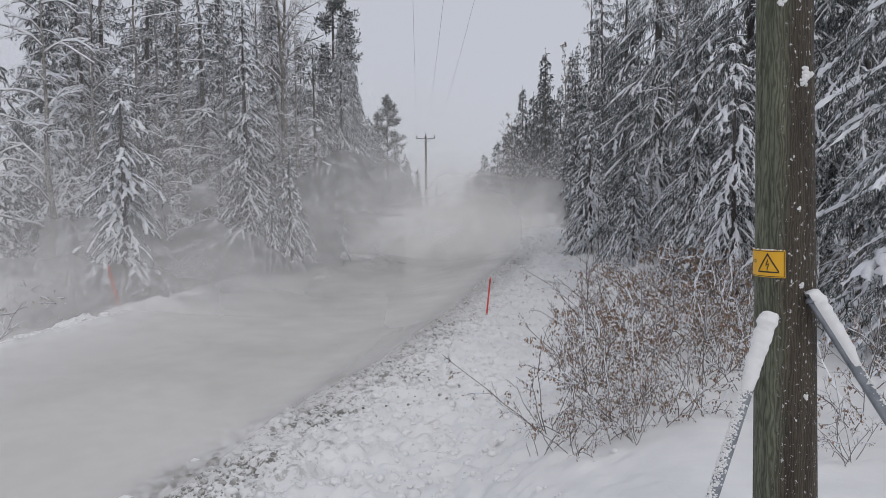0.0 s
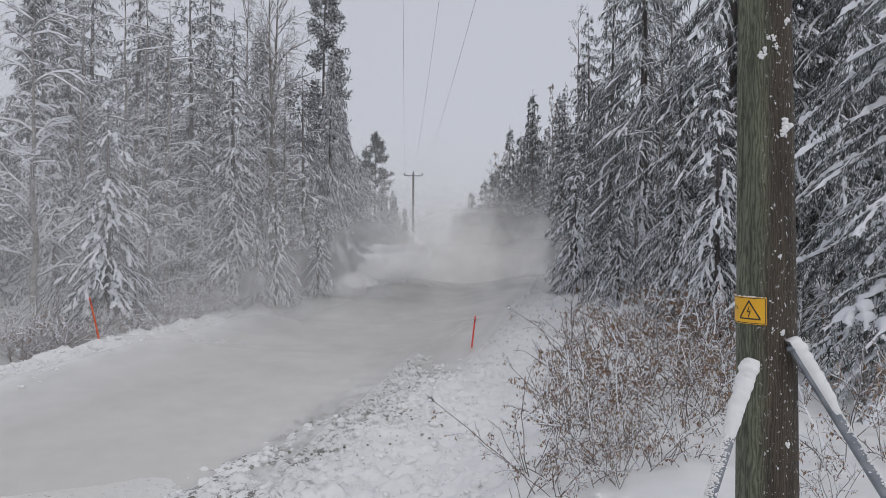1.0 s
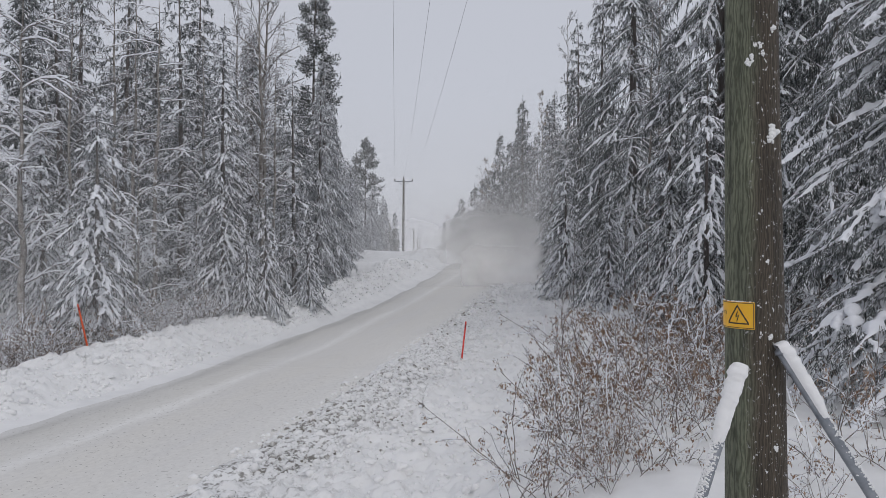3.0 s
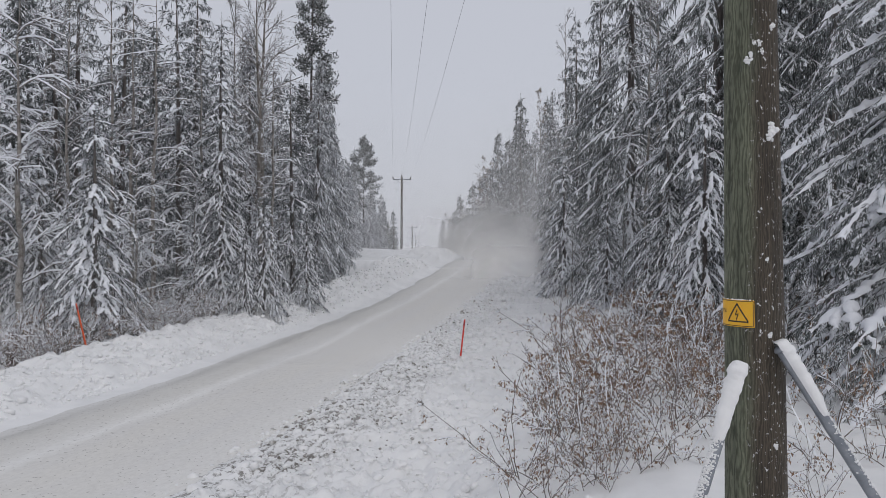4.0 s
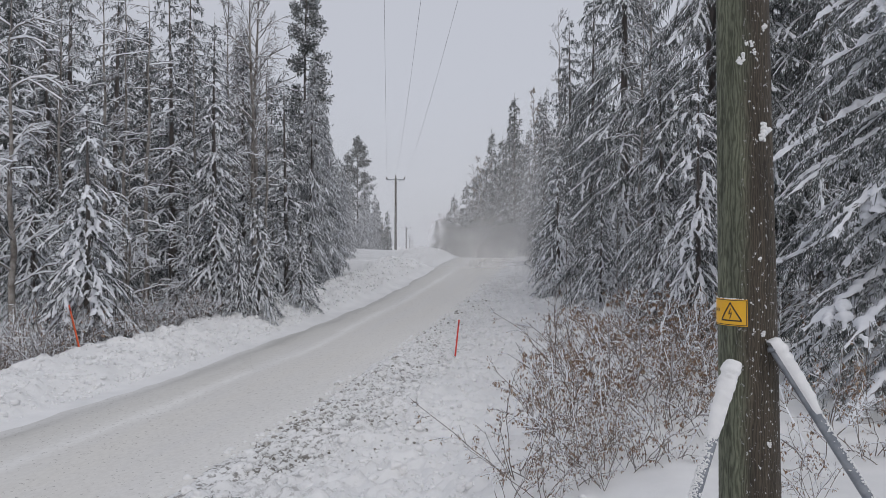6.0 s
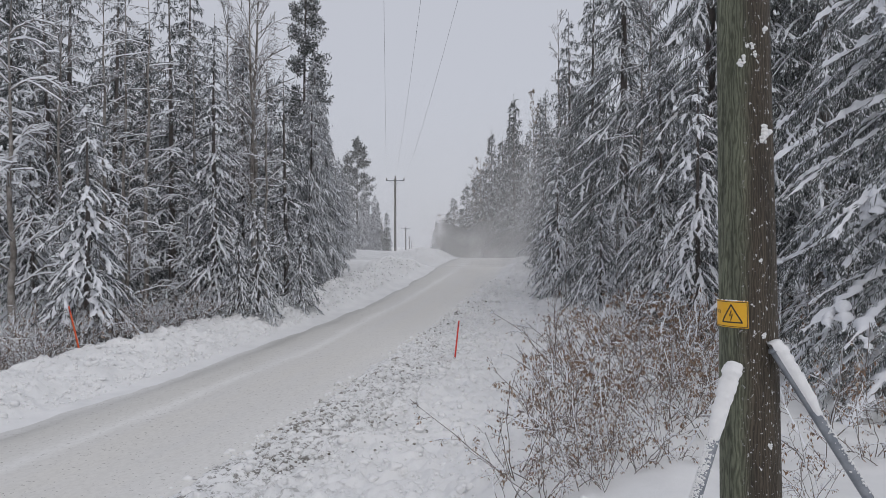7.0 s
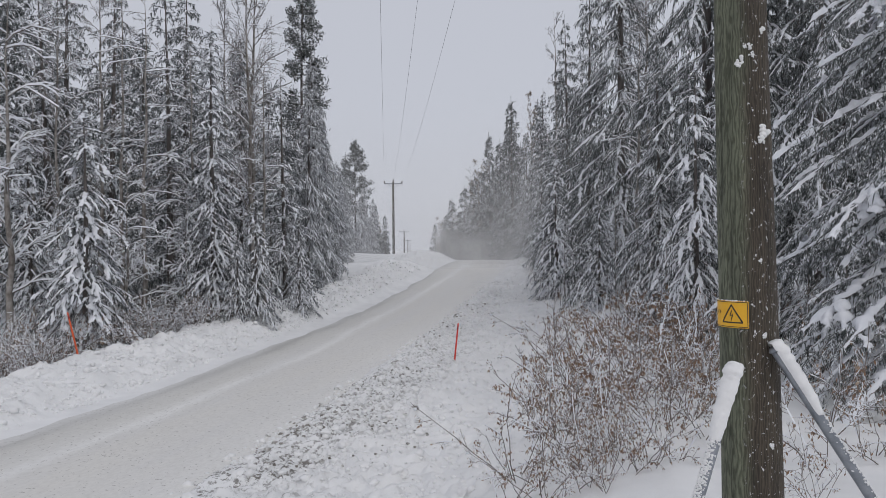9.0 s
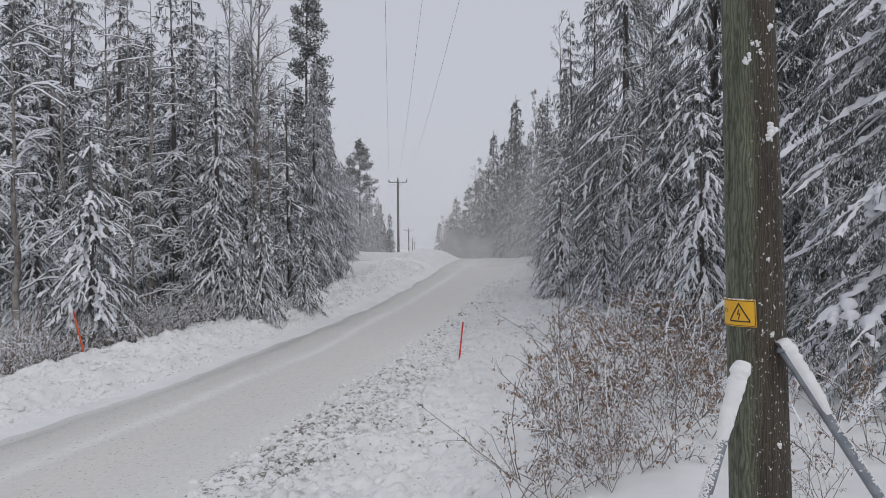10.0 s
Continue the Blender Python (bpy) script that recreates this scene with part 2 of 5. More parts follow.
def dust_material(name, x_in, x_out, z_in, z_out, scale, tone):
    """Airborne powder snow: thin in the veil's rim, uneven inside."""
    m = bpy.data.materials.new(name)
    m.use_nodes = True
    nt = m.node_tree
    nt.nodes.clear()
    out = nt.nodes.new("ShaderNodeOutputMaterial")
    tcn = nt.nodes.new("ShaderNodeTexCoord")
    gen, tc = tcn.outputs["Generated"], tcn.outputs["Object"]
    sep = nt.nodes.new("ShaderNodeSeparateXYZ")
    nt.links.new(gen, sep.inputs[0])

    def bump01(v, lo, hi):
        a = nt.nodes.new("ShaderNodeMapRange")
        a.interpolation_type = "SMOOTHERSTEP"
        nt.links.new(v, a.inputs[0])
        a.inputs[1].default_value, a.inputs[2].default_value = 0.0, lo
        b = nt.nodes.new("ShaderNodeMapRange")
        b.interpolation_type = "SMOOTHERSTEP"
        nt.links.new(v, b.inputs[0])
        b.inputs[1].default_value, b.inputs[2].default_value = hi, 1.0
        b.inputs[3].default_value, b.inputs[4].default_value = 1.0, 0.0
        return math_node(nt, "MULTIPLY", a.outputs[0], b.outputs[0])

    rim = math_node(nt, "MULTIPLY", bump01(sep.outputs[0], x_in, x_out), bump01(sep.outputs[2], z_in, z_out))
    info = nt.nodes.new("ShaderNodeObjectInfo")
    shift = nt.nodes.new("ShaderNodeVectorMath")
    shift.operation = "ADD"
    nt.links.new(tc, shift.inputs[0])
    sc = math_node(nt, "MULTIPLY", info.outputs["Random"], 57.0)
    nt.links.new(sc, shift.inputs[1])
    n1 = noise_tex(nt, scale, 5, 0.55, shift.outputs[0])
    dens = ramp(nt, n1, [(0.3, (0.3, 0.3, 0.3)), (0.66, (1, 1, 1))])
    alpha = math_node(nt, "MULTIPLY", math_node(nt, "MULTIPLY", rim, dens), info.outputs["Alpha"])
    dif = nt.nodes.new("ShaderNodeBsdfDiffuse")
    dif.inputs[0].default_value = (*tone, 1)
    tra = nt.nodes.new("ShaderNodeBsdfTranslucent")
    tra.inputs[0].default_value = (*tone, 1)
    both = nt.nodes.new("ShaderNodeMixShader")
    both.inputs[0].default_value = 0.35
    nt.links.new(dif.outputs[0], both.inputs[1])
    nt.links.new(tra.outputs[0], both.inputs[2])
    clear = nt.nodes.new("ShaderNodeBsdfTransparent")
    mix = nt.nodes.new("ShaderNodeMixShader")
    nt.links.new(alpha, mix.inputs[0])
    nt.links.new(clear.outputs[0], mix.inputs[1])
    nt.links.new(both.outputs[0], mix.inputs[2])
    nt.links.new(mix.outputs[0], out.inputs[0])
    return m


M_DUST = dust_material("powder_snow_veil", 0.38, 0.6, 0.3, 0.3, 0.22, (0.97, 0.96, 0.945))
M_HAZE = dust_material("thin_powder_haze", 0.15, 0.85, 0.3, 0.5, 0.05, (0.97, 0.97, 0.975))
M_DRIFT = dust_material("powder_snow_drift", 0.25, 0.78, 0.2, 0.6, 0.16, (0.86, 0.85, 0.832))


# ---------------- mesh helpers ----------------
class Soup:
    """Vertices and faces gathered for one mesh."""

    def __init__(self):
        self.v, self.f, self.n = [], [], 0

    def add(self, verts, faces):
        self.v.append(np.asarray(verts, float))
        self.f.extend([tuple(i + self.n for i in f) for f in faces])
        self.n += len(verts)

    def mesh(self, name, mat, smooth=True):
        me = bpy.data.meshes.new(name)
        pts = np.concatenate(self.v) if self.v else np.zeros((0, 3))
        me.from_pydata(pts.tolist(), [], self.f)
        me.materials.append(mat)
        if smooth:
            me.shade_smooth()
        return me


def tube(soup, pts, radii, sides=6, cap=True):
    pts = np.asarray(pts, float)
    n = len(pts)
    tan = np.gradient(pts, axis=0)
    tan /= np.linalg.norm(tan, axis=1)[:, None] + 1e-9
    ref = np.array([0.0, 0.0, 1.0]) if abs(tan[0][2]) < 0.8 else np.array([1.0, 0.0, 0.0])
    a = np.cross(tan, ref)
    a /= np.linalg.norm(a, axis=1)[:, None] + 1e-9
    b = np.cross(tan, a)
    ang = np.linspace(0, 2 * math.pi, sides, endpoint=False)
    ring = a[:, None, :] * np.cos(ang)[None, :, None] + b[:, None, :] * np.sin(ang)[None, :, None]
    v = (pts[:, None, :] + ring * np.asarray(radii, float)[:, None, None]).reshape(-1, 3)
    f = []
    for i in range(n - 1):
        for k in range(sides):
            k2 = (k + 1) % sides
            f.append((i * sides + k, i * sides + k2, (i + 1) * sides + k2, (i + 1) * sides + k))
    if cap:
        f.append(tuple(range(sides))[::-1])
        f.append(tuple((n - 1) * sides + k for k in range(sides)))
    soup.add(v, f)


def snow_strip(soup, pts, widths, thick, rng):
    """A lumpy load of snow along the upper side of a limb."""
    pts = np.asarray(pts, float)
    n = len(pts)
    tan = np.gradient(pts, axis=0)
    side = np.cross(tan, (0, 0, 1.0))
    side /= np.linalg.norm(side, axis=1)[:, None] + 1e-9
    prof = np.array([(-1, -0.35), (-0.75, 0.55), (0.0, 1.0), (0.75, 0.55), (1, -0.35)])
    v = np.zeros((n, 5, 3))
    for i in range(n):
        w = widths[i] * rng.uniform(0.7, 1.25)
        h = thick * (widths[i] / (max(widths) + 1e-6)) ** 0.5 * rng.uniform(0.6, 1.3)
        for k, (p, q) in enumerate(prof):
            v[i, k] = pts[i] + side[i] * p * w + np.array((0, 0, q * h))
    f = [(i * 5 + k, i * 5 + k + 1, (i + 1) * 5 + k + 1, (i + 1) * 5 + k) for i in range(n - 1) for k in range(4)]
    f += [(0, 1, 2, 3, 4)[::-1], tuple((n - 1) * 5 + k for k in range(5))]
    soup.add(v.reshape(-1, 3), f)


def blades(soup, base, way, length, width, up, single=False):
    """Many thin diamond sprays at once: arrays of foot, direction, length and width. Two crossed faces each."""
    m = len(base)
    if not m:
        return
    side = np.cross(way, up)
    side /= np.linalg.norm(side, axis=1)[:, None] + 1e-9
    nrm = np.cross(side, way)
    mid = base + way * (length * 0.45)[:, None]
    tip = base + way * length[:, None]
    w = (width * 0.5)[:, None]
    if single:
        v = np.stack([base, mid + side * w, tip, mid - side * w], 1).reshape(-1, 3)
        soup.add(v, [(i * 4, i * 4 + 1, i * 4 + 2, i * 4 + 3) for i in range(m)])
        return
    v = np.stack([base, mid + side * w, tip, mid - side * w, mid + nrm * w, mid - nrm * w], 1).reshape(-1, 3)
    f = []
    for i in range(m):
        o = i * 6
        f.append((o, o + 1, o + 2, o + 3))
        f.append((o, o + 4, o + 2, o + 5))
    soup.add(v, f)


def flat_blades(soup, base, way, length, width, up):
    """Tent-shaped caps that lie on sprays."""
    m = len(base)
    if not m:
        return
    side = np.cross(way, up)
    side /= np.linalg.norm(side, axis=1)[:, None] + 1e-9
    nrm = np.cross(side, way)
    nrm *= np.sign(nrm[:, 2:3] + 1e-6)
    w = (width * 0.5)[:, None]
    mid = base + way * (length * 0.5)[:, None]
    tip = base + way * (length * 0.95)[:, None]
    base = base + nrm * w * 0.8
    tip = tip + nrm * w * 0.6
    v = np.stack([base, mid + side * w, tip, mid - side * w], 1).reshape(-1, 3)
    f = []
    for i in range(m):
        o = i * 4
        f += [(o, o + 1, o + 2), (o, o + 2, o + 3)]
    soup.add(v, f)


def snow_ridge(soup, pts, widths, thick, rng):
    """A narrow line of snow on a thin twig."""
    pts = np.asarray(pts, float)
    n = len(pts)
    tan = np.gradient(pts, axis=0)
    side = np.cross(tan, (0, 0, 1.0))
    side /= np.linalg.norm(side, axis=1)[:, None] + 1e-9
    w = (np.asarray(widths) * rng.uniform(0.7, 1.3, n))[:, None]
    top = pts + np.array((0, 0, 1.0)) * (thick * rng.uniform(0.6, 1.3, n))[:, None]
    v = np.stack([pts - side * w, top, pts + side * w], 1).reshape(-1, 3)
    soup.add(v, [(i * 3 + q, i * 3 + q + 1, i * 3 + q + 4, i * 3 + q + 3) for i in range(n - 1) for q in (0, 1)])


def part(name, data, parent, label=""):
    ob = new(name, data)
    ob.parent = parent
    if label:
        tagged(ob, label)
    return ob


def smooth_noise(x, y, seed=0):
    """Value noise on arrays, -1 to 1."""
    xi, yi = np.floor(x).astype(np.int64), np.floor(y).astype(np.int64)
    fx, fy = x - xi, y - yi
    fx, fy = fx * fx * (3 - 2 * fx), fy * fy * (3 - 2 * fy)

    def h(a, b):
        k = (a * 374761393 + b * 668265263 + seed * 974711) & 0x7FFFFFFF
        k = ((k ^ (k >> 13)) * 1274126177) & 0x7FFFFFFF
        return ((k ^ (k >> 16)) & 0xFFFF) / 32767.5 - 1

    return (h(xi, yi) * (1 - fx) + h(xi + 1, yi) * fx) * (1 - fy) + (h(xi, yi + 1) * (1 - fx) + h(xi + 1, yi + 1) * fx) * fy


# ---------------- the land ----------------
def road_x(y):
    """The road's centre line."""
    return np.interp(y, (-2000, 46, 52, 60, 70, 85, 105, 150, 300, 3000), (-7.85 - 500, 3.65, 4.95, 5.6, 5.2, 3.8, 2.4, 1.6, 2.5, 60))


def road_z(y):
    ys = np.array((-3000, -10, 8, 14, 18, 22, 27, 32, 38, 43, 47, 51, 54, 58, 66, 80, 110, 160, 300, 3000), float)
    zs = np.array((0, 0, 0, 0.0, 0.05, 0.2, 0.42, 0.75, 1.25, 1.75, 2.1, 2.28, 2.2, 1.95, 1.2, 0.2, -1.2, -2.2, -2.0, -2.0), float)
    return (np.interp(y - 1.5, ys, zs) + np.interp(y, ys, zs) + np.interp(y + 1.5, ys, zs)) / 3


def smooth01(v, a, b):
    t = np.clip((v - a) / (b - a), 0, 1)
    return t * t * (3 - 2 * t)


def land_z(x, y, relief=True):
    x, y = np.asarray(x, float), np.asarray(y, float)
    u = x - road_x(y)
    z = road_z(y)
    far = smooth01(y, 30, 44)
    # ploughed bank, and the wide heap before the crest
    crest = 0.43 + 0.12 * far - 0.17 * (1 - smooth01(y, 11, 19))
    u = np.where(u < 0, u - 0.35 * smooth01(y, 16, 34) * smooth01(-u, 0.6, 1.6), u)
    left = crest * smooth01(-u, 1.95, 4.1) - (0.43 * (1 - far) + 0.05) * smooth01(-u, 4.4, 5.9)
    left += 0.5 * smooth01(-u, 7, 16)
    # verge, then the slope up to the forest floor
    v = u - 0.34 * (1 - smooth01(y, 8, 20))
    right = 0.1 * smooth01(v, 2.1, 2.9) + 0.06 * smooth01(u, 4, 6) + (1.0 - 0.75 * smooth01(y, 22, 40)) * smooth01(u, 5.6, 8.6)
    right += 0.4 * smooth01(u, 9, 20)
    z = z + np.where(u < 0, left, right)
    if relief:
        off = smooth01(np.where(u > 0, v, -u), 2.0, 2.5)
        bank = smooth01(-u, 2.3, 2.8) * (1 - smooth01(-u, 4.6, 6))
        clod = smooth01(v, 2.1, 3.1) * (1 - smooth01(u, 3.6, 6.5))
        z = z + off * (0.03 * smooth_noise(x * 1.3, y * 1.3, 1) + 0.02 * smooth_noise(x * 3.1, y * 3.1, 2) + 0.012 * smooth_noise(x * 7, y * 7, 3))
        z = z + bank * (0.11 * smooth_noise(x * 2.2, y * 1.4, 4) + 0.13 * np.abs(smooth_noise(x * 4.2, y * 3.4, 5)) + 0.09 * np.abs(smooth_noise(x * 9, y * 8, 14)))
        z = z + clod * (0.06 * smooth_noise(x * 3.2, y * 3.2, 6) + 0.09 * np.abs(smooth_noise(x * 6.0, y * 6.0, 7)) + 0.05 * smooth_noise(x * 13, y * 13, 11))
        rough = smooth01(u, 3.4, 4.6) * (1 - smooth01(u, 6.6, 8.4))
        z = z + rough * (0.1 * np.abs(smooth_noise(x * 4.2, y * 4.2, 12)) + 0.05 * smooth_noise(x * 9, y * 9, 13))
        z = z + 0.012 * smooth_noise(u * 1.4, y * 0.15, 9) + 0.25 * smooth01(np.abs(u), 9, 20) * smooth_noise(x * 0.25, y * 0.25, 8)
    return z


def at_land(x, y):
    return float(land_z(np.array([x]), np.array([y]))[0])


def grid_mesh(name, us, ys, lift, mat):
    U, Y = np.meshgrid(us, ys)
    X = U + road_x(Y)
    Z = land_z(X, Y) + lift
    v = np.stack([X, Y, Z], -1).reshape(-1, 3)
    n, m = len(ys), len(us)
    i = np.arange((n - 1) * m).reshape(n - 1, m)[:, :-1].reshape(-1)
    f = np.stack([i, i + 1, i + m + 1, i + m], 1)
    me = bpy.data.meshes.new(name)
    me.from_pydata(v.tolist(), [], f.tolist())
    me.materials.append(mat)
    me.shade_smooth()
    return me


def steps(*runs):
    out = []
    for a, b, n in runs:
        out += list(np.linspace(a, b, n, endpoint=False))
    return np.array(out + [runs[-1][1]])


Y_STEPS = steps((-300, -20, 12), (-20, 3, 40), (3, 14, 210), (14, 26, 150), (26, 54, 120), (54, 120, 50), (120, 400, 30), (400, 2500, 20))
U_STEPS = steps((-2500, -300, 12), (-300, -30, 20), (-30, -7, 30), (-7, -2, 90), (-2, 2, 12), (2, 9, 150), (9, 30, 36), (30, 300, 24), (300, 2500, 12))
ground = tagged(new("ground", grid_mesh("ground", U_STEPS, Y_STEPS, 0.0, M_GROUND)), "snow-covered verge, roadside bank and forest floor", "ground", kind="structure")


def build_road():
    ys = steps((-60, 3, 60), (3, 30, 160), (30, 56, 90), (56, 140, 40))
    ks = np.linspace(-1, 1, 41)
    K, Y = np.meshgrid(ks, ys)
    edge_l = 1.92 - 0.35 * smooth01(Y, 16, 34) + 0.14 * smooth_noise(Y * 0.5, Y * 0, 21) + 0.06 * smooth_noise(Y * 2.2, Y * 0, 22)
    edge_r = 2.38 + 0.34 * (1 - smooth01(Y, 8, 20)) + 0.16 * smooth_noise(Y * 0.6, Y * 0, 23) + 0.1 * smooth_noise(Y * 2.6, Y * 0, 24)
    U = np.where(K < 0, K * edge_l, K * edge_r)
    X = U + road_x(Y)
    ruts = -0.012 * (np.exp(-((U - 0.8) / 0.25) ** 2) + np.exp(-((U + 0.7) / 0.25) ** 2)) + 0.012 * np.exp(-((U + 1.25) / 0.2) ** 2)
    Z = land_z(X, Y) + 0.016 - 0.012 * np.abs(K) ** 6 + ruts * 0.5
    v = np.stack([X, Y, Z], -1).reshape(-1, 3)
    n, m = len(ys), len(ks)
    i = np.arange((n - 1) * m).reshape(n - 1, m)[:, :-1].reshape(-1)
    f = np.stack([i, i + 1, i + m + 1, i + m], 1)
    me = bpy.data.meshes.new("road")
    me.from_pydata(v.tolist(), [], f.tolist())
    me.materials.append(M_ROAD)
    me.shade_smooth()
    return tagged(new("road", me), "greyish packed-snow road with wheel tracks and grit", "road", kind="structure")


road = build_road()


# ---------------- trees ----------------
def along(P, idx, s):
    """Points and headings at the shares s of the polylines P[idx]."""
    k = P.shape[1] - 1
    q = np.clip(s, 0, 0.9999) * k
    i = q.astype(int)
    a, b = P[idx, i], P[idx, i + 1]
    tan = b - a
    tan /= np.linalg.norm(tan, axis=1)[:, None] + 1e-9
    return a + (b - a) * (q - i)[:, None], tan


def snow_bodies(soup, P, half, rng, m, keep, arch=4, puff=1.0):
    """Lumpy, broken loads of snow along the tops of many limbs. half: half-width of each."""
    n = len(P)
    if not n:
        return
    idx = np.repeat(np.arange(n), m)
    q0, q1 = rng.uniform(0.05, 0.3, n), rng.uniform(0.88, 1.02, n)
    s = (q0[:, None] + (q1 - q0)[:, None] * np.linspace(0, 1, m)[None]).reshape(-1)
    pts, tan = along(P, idx, s)
    side = np.cross(tan, (0, 0, 1.0))
    side /= np.linalg.norm(side, axis=1)[:, None] + 1e-9
    w = rng.uniform(0.25, 1.3, (n, m)) * np.where(rng.random((n, m)) < keep, 1.0, 0.18)
    w = 0.7 * w + 0.15 * np.roll(w, 1, 1) + 0.15 * np.roll(w, -1, 1)
    w *= np.sin(np.linspace(0.2, 2.95, m)) ** 0.3
    pts = pts + rng.normal(0, 0.35, (n * m, 1)) * side * (w * np.asarray(half)[:, None]).reshape(-1, 1)
    w = (w * np.asarray(half)[:, None]).reshape(-1, 1)
    h = w * rng.uniform(0.6, 1.2, (n * m, 1)) * puff
    t = np.linspace(-1.25, 1.25, arch)
    v = np.stack([pts + side * (w * math.sin(a) * 1.05) + np.array((0, 0, 1.0)) * (h * (math.cos(a) - 0.4)) for a in t], 1)
    v += rng.normal(0, 0.06, (n * m, arch, 1)) * w[:, None] * np.array((0, 0, 1.0))
    row = (np.arange(n)[:, None] * m + np.arange(m - 1)[None]).reshape(-1)
    f = [np.stack([row * arch + k, row * arch + k + 1, (row + 1) * arch + k + 1, (row + 1) * arch + k], 1) for k in range(arch - 1)]
    soup.add(v.reshape(-1, 3), np.concatenate(f).tolist())


def dress(crown, load, P, lengths, rng, step, tuft, wide, hang, snow, cap=0.5):
    """Needle tufts on both sides of many limbs, hanging twigs below, thin snow on the tufts."""
    n = np.maximum(3, np.ceil(lengths / step)).astype(int)
    idx = np.repeat(np.arange(len(P)), n)
    first = np.repeat(np.cumsum(n) - n, n)
    s = (np.arange(len(idx)) - first + rng.random(len(idx))) / n[idx]
    foot, tan = along(P, idx, s * 0.92 + 0.08)
    side = np.cross(tan, (0, 0, 1.0))
    side /= np.linalg.norm(side, axis=1)[:, None] + 1e-9
    m = len(idx)
    for sg in (1.0, -1.0):
        way = tan * rng.uniform(0.45, 1.0, m)[:, None] + side * (sg * rng.uniform(0.2, 0.85, m))[:, None]
        way[:, 2] -= rng.uniform(0.0, 0.6, m)
        way /= np.linalg.norm(way, axis=1)[:, None]
        ln = tuft * rng.uniform(0.55, 1.25, m)
        up = np.array((0, 0, 1.0)) + rng.normal(0, 0.7, (m, 3))
        wd = wide * rng.uniform(0.7, 1.3, m)
        blades(crown, foot, way, ln, wd, up, True)
        k = rng.random(m) < cap * snow
        flat_blades(load, foot[k] + (0, 0, 0.008), way[k], ln[k] * rng.uniform(0.6, 1.0, k.sum()), wd[k] * 1.1, np.array((0, 0, 1.0)) + rng.normal(0, 0.2, (k.sum(), 3)))
    k = rng.random(m) < hang
    way = tan[k] * rng.uniform(0.0, 0.5, k.sum())[:, None] + rng.normal(0, 0.22, (k.sum(), 3))
    way[:, 2] -= 1.0
    way /= np.linalg.norm(way, axis=1)[:, None]
    ln = tuft * rng.uniform(1.0, 2.3, k.sum())
    blades(crown, foot[k], way, ln, wide * rng.uniform(0.8, 1.3, k.sum()), rng.normal(0, 1, (k.sum(), 3)), True)
    k2 = rng.random(k.sum()) < 0.55 * snow
    flat_blades(load, (foot[k] + (0, 0, 0.01))[k2], way[k2], ln[k2] * 0.7, np.full(k2.sum(), wide * 0.7), rng.normal(0, 1, (k2.sum(), 3)) + (0, 0, 0.5))


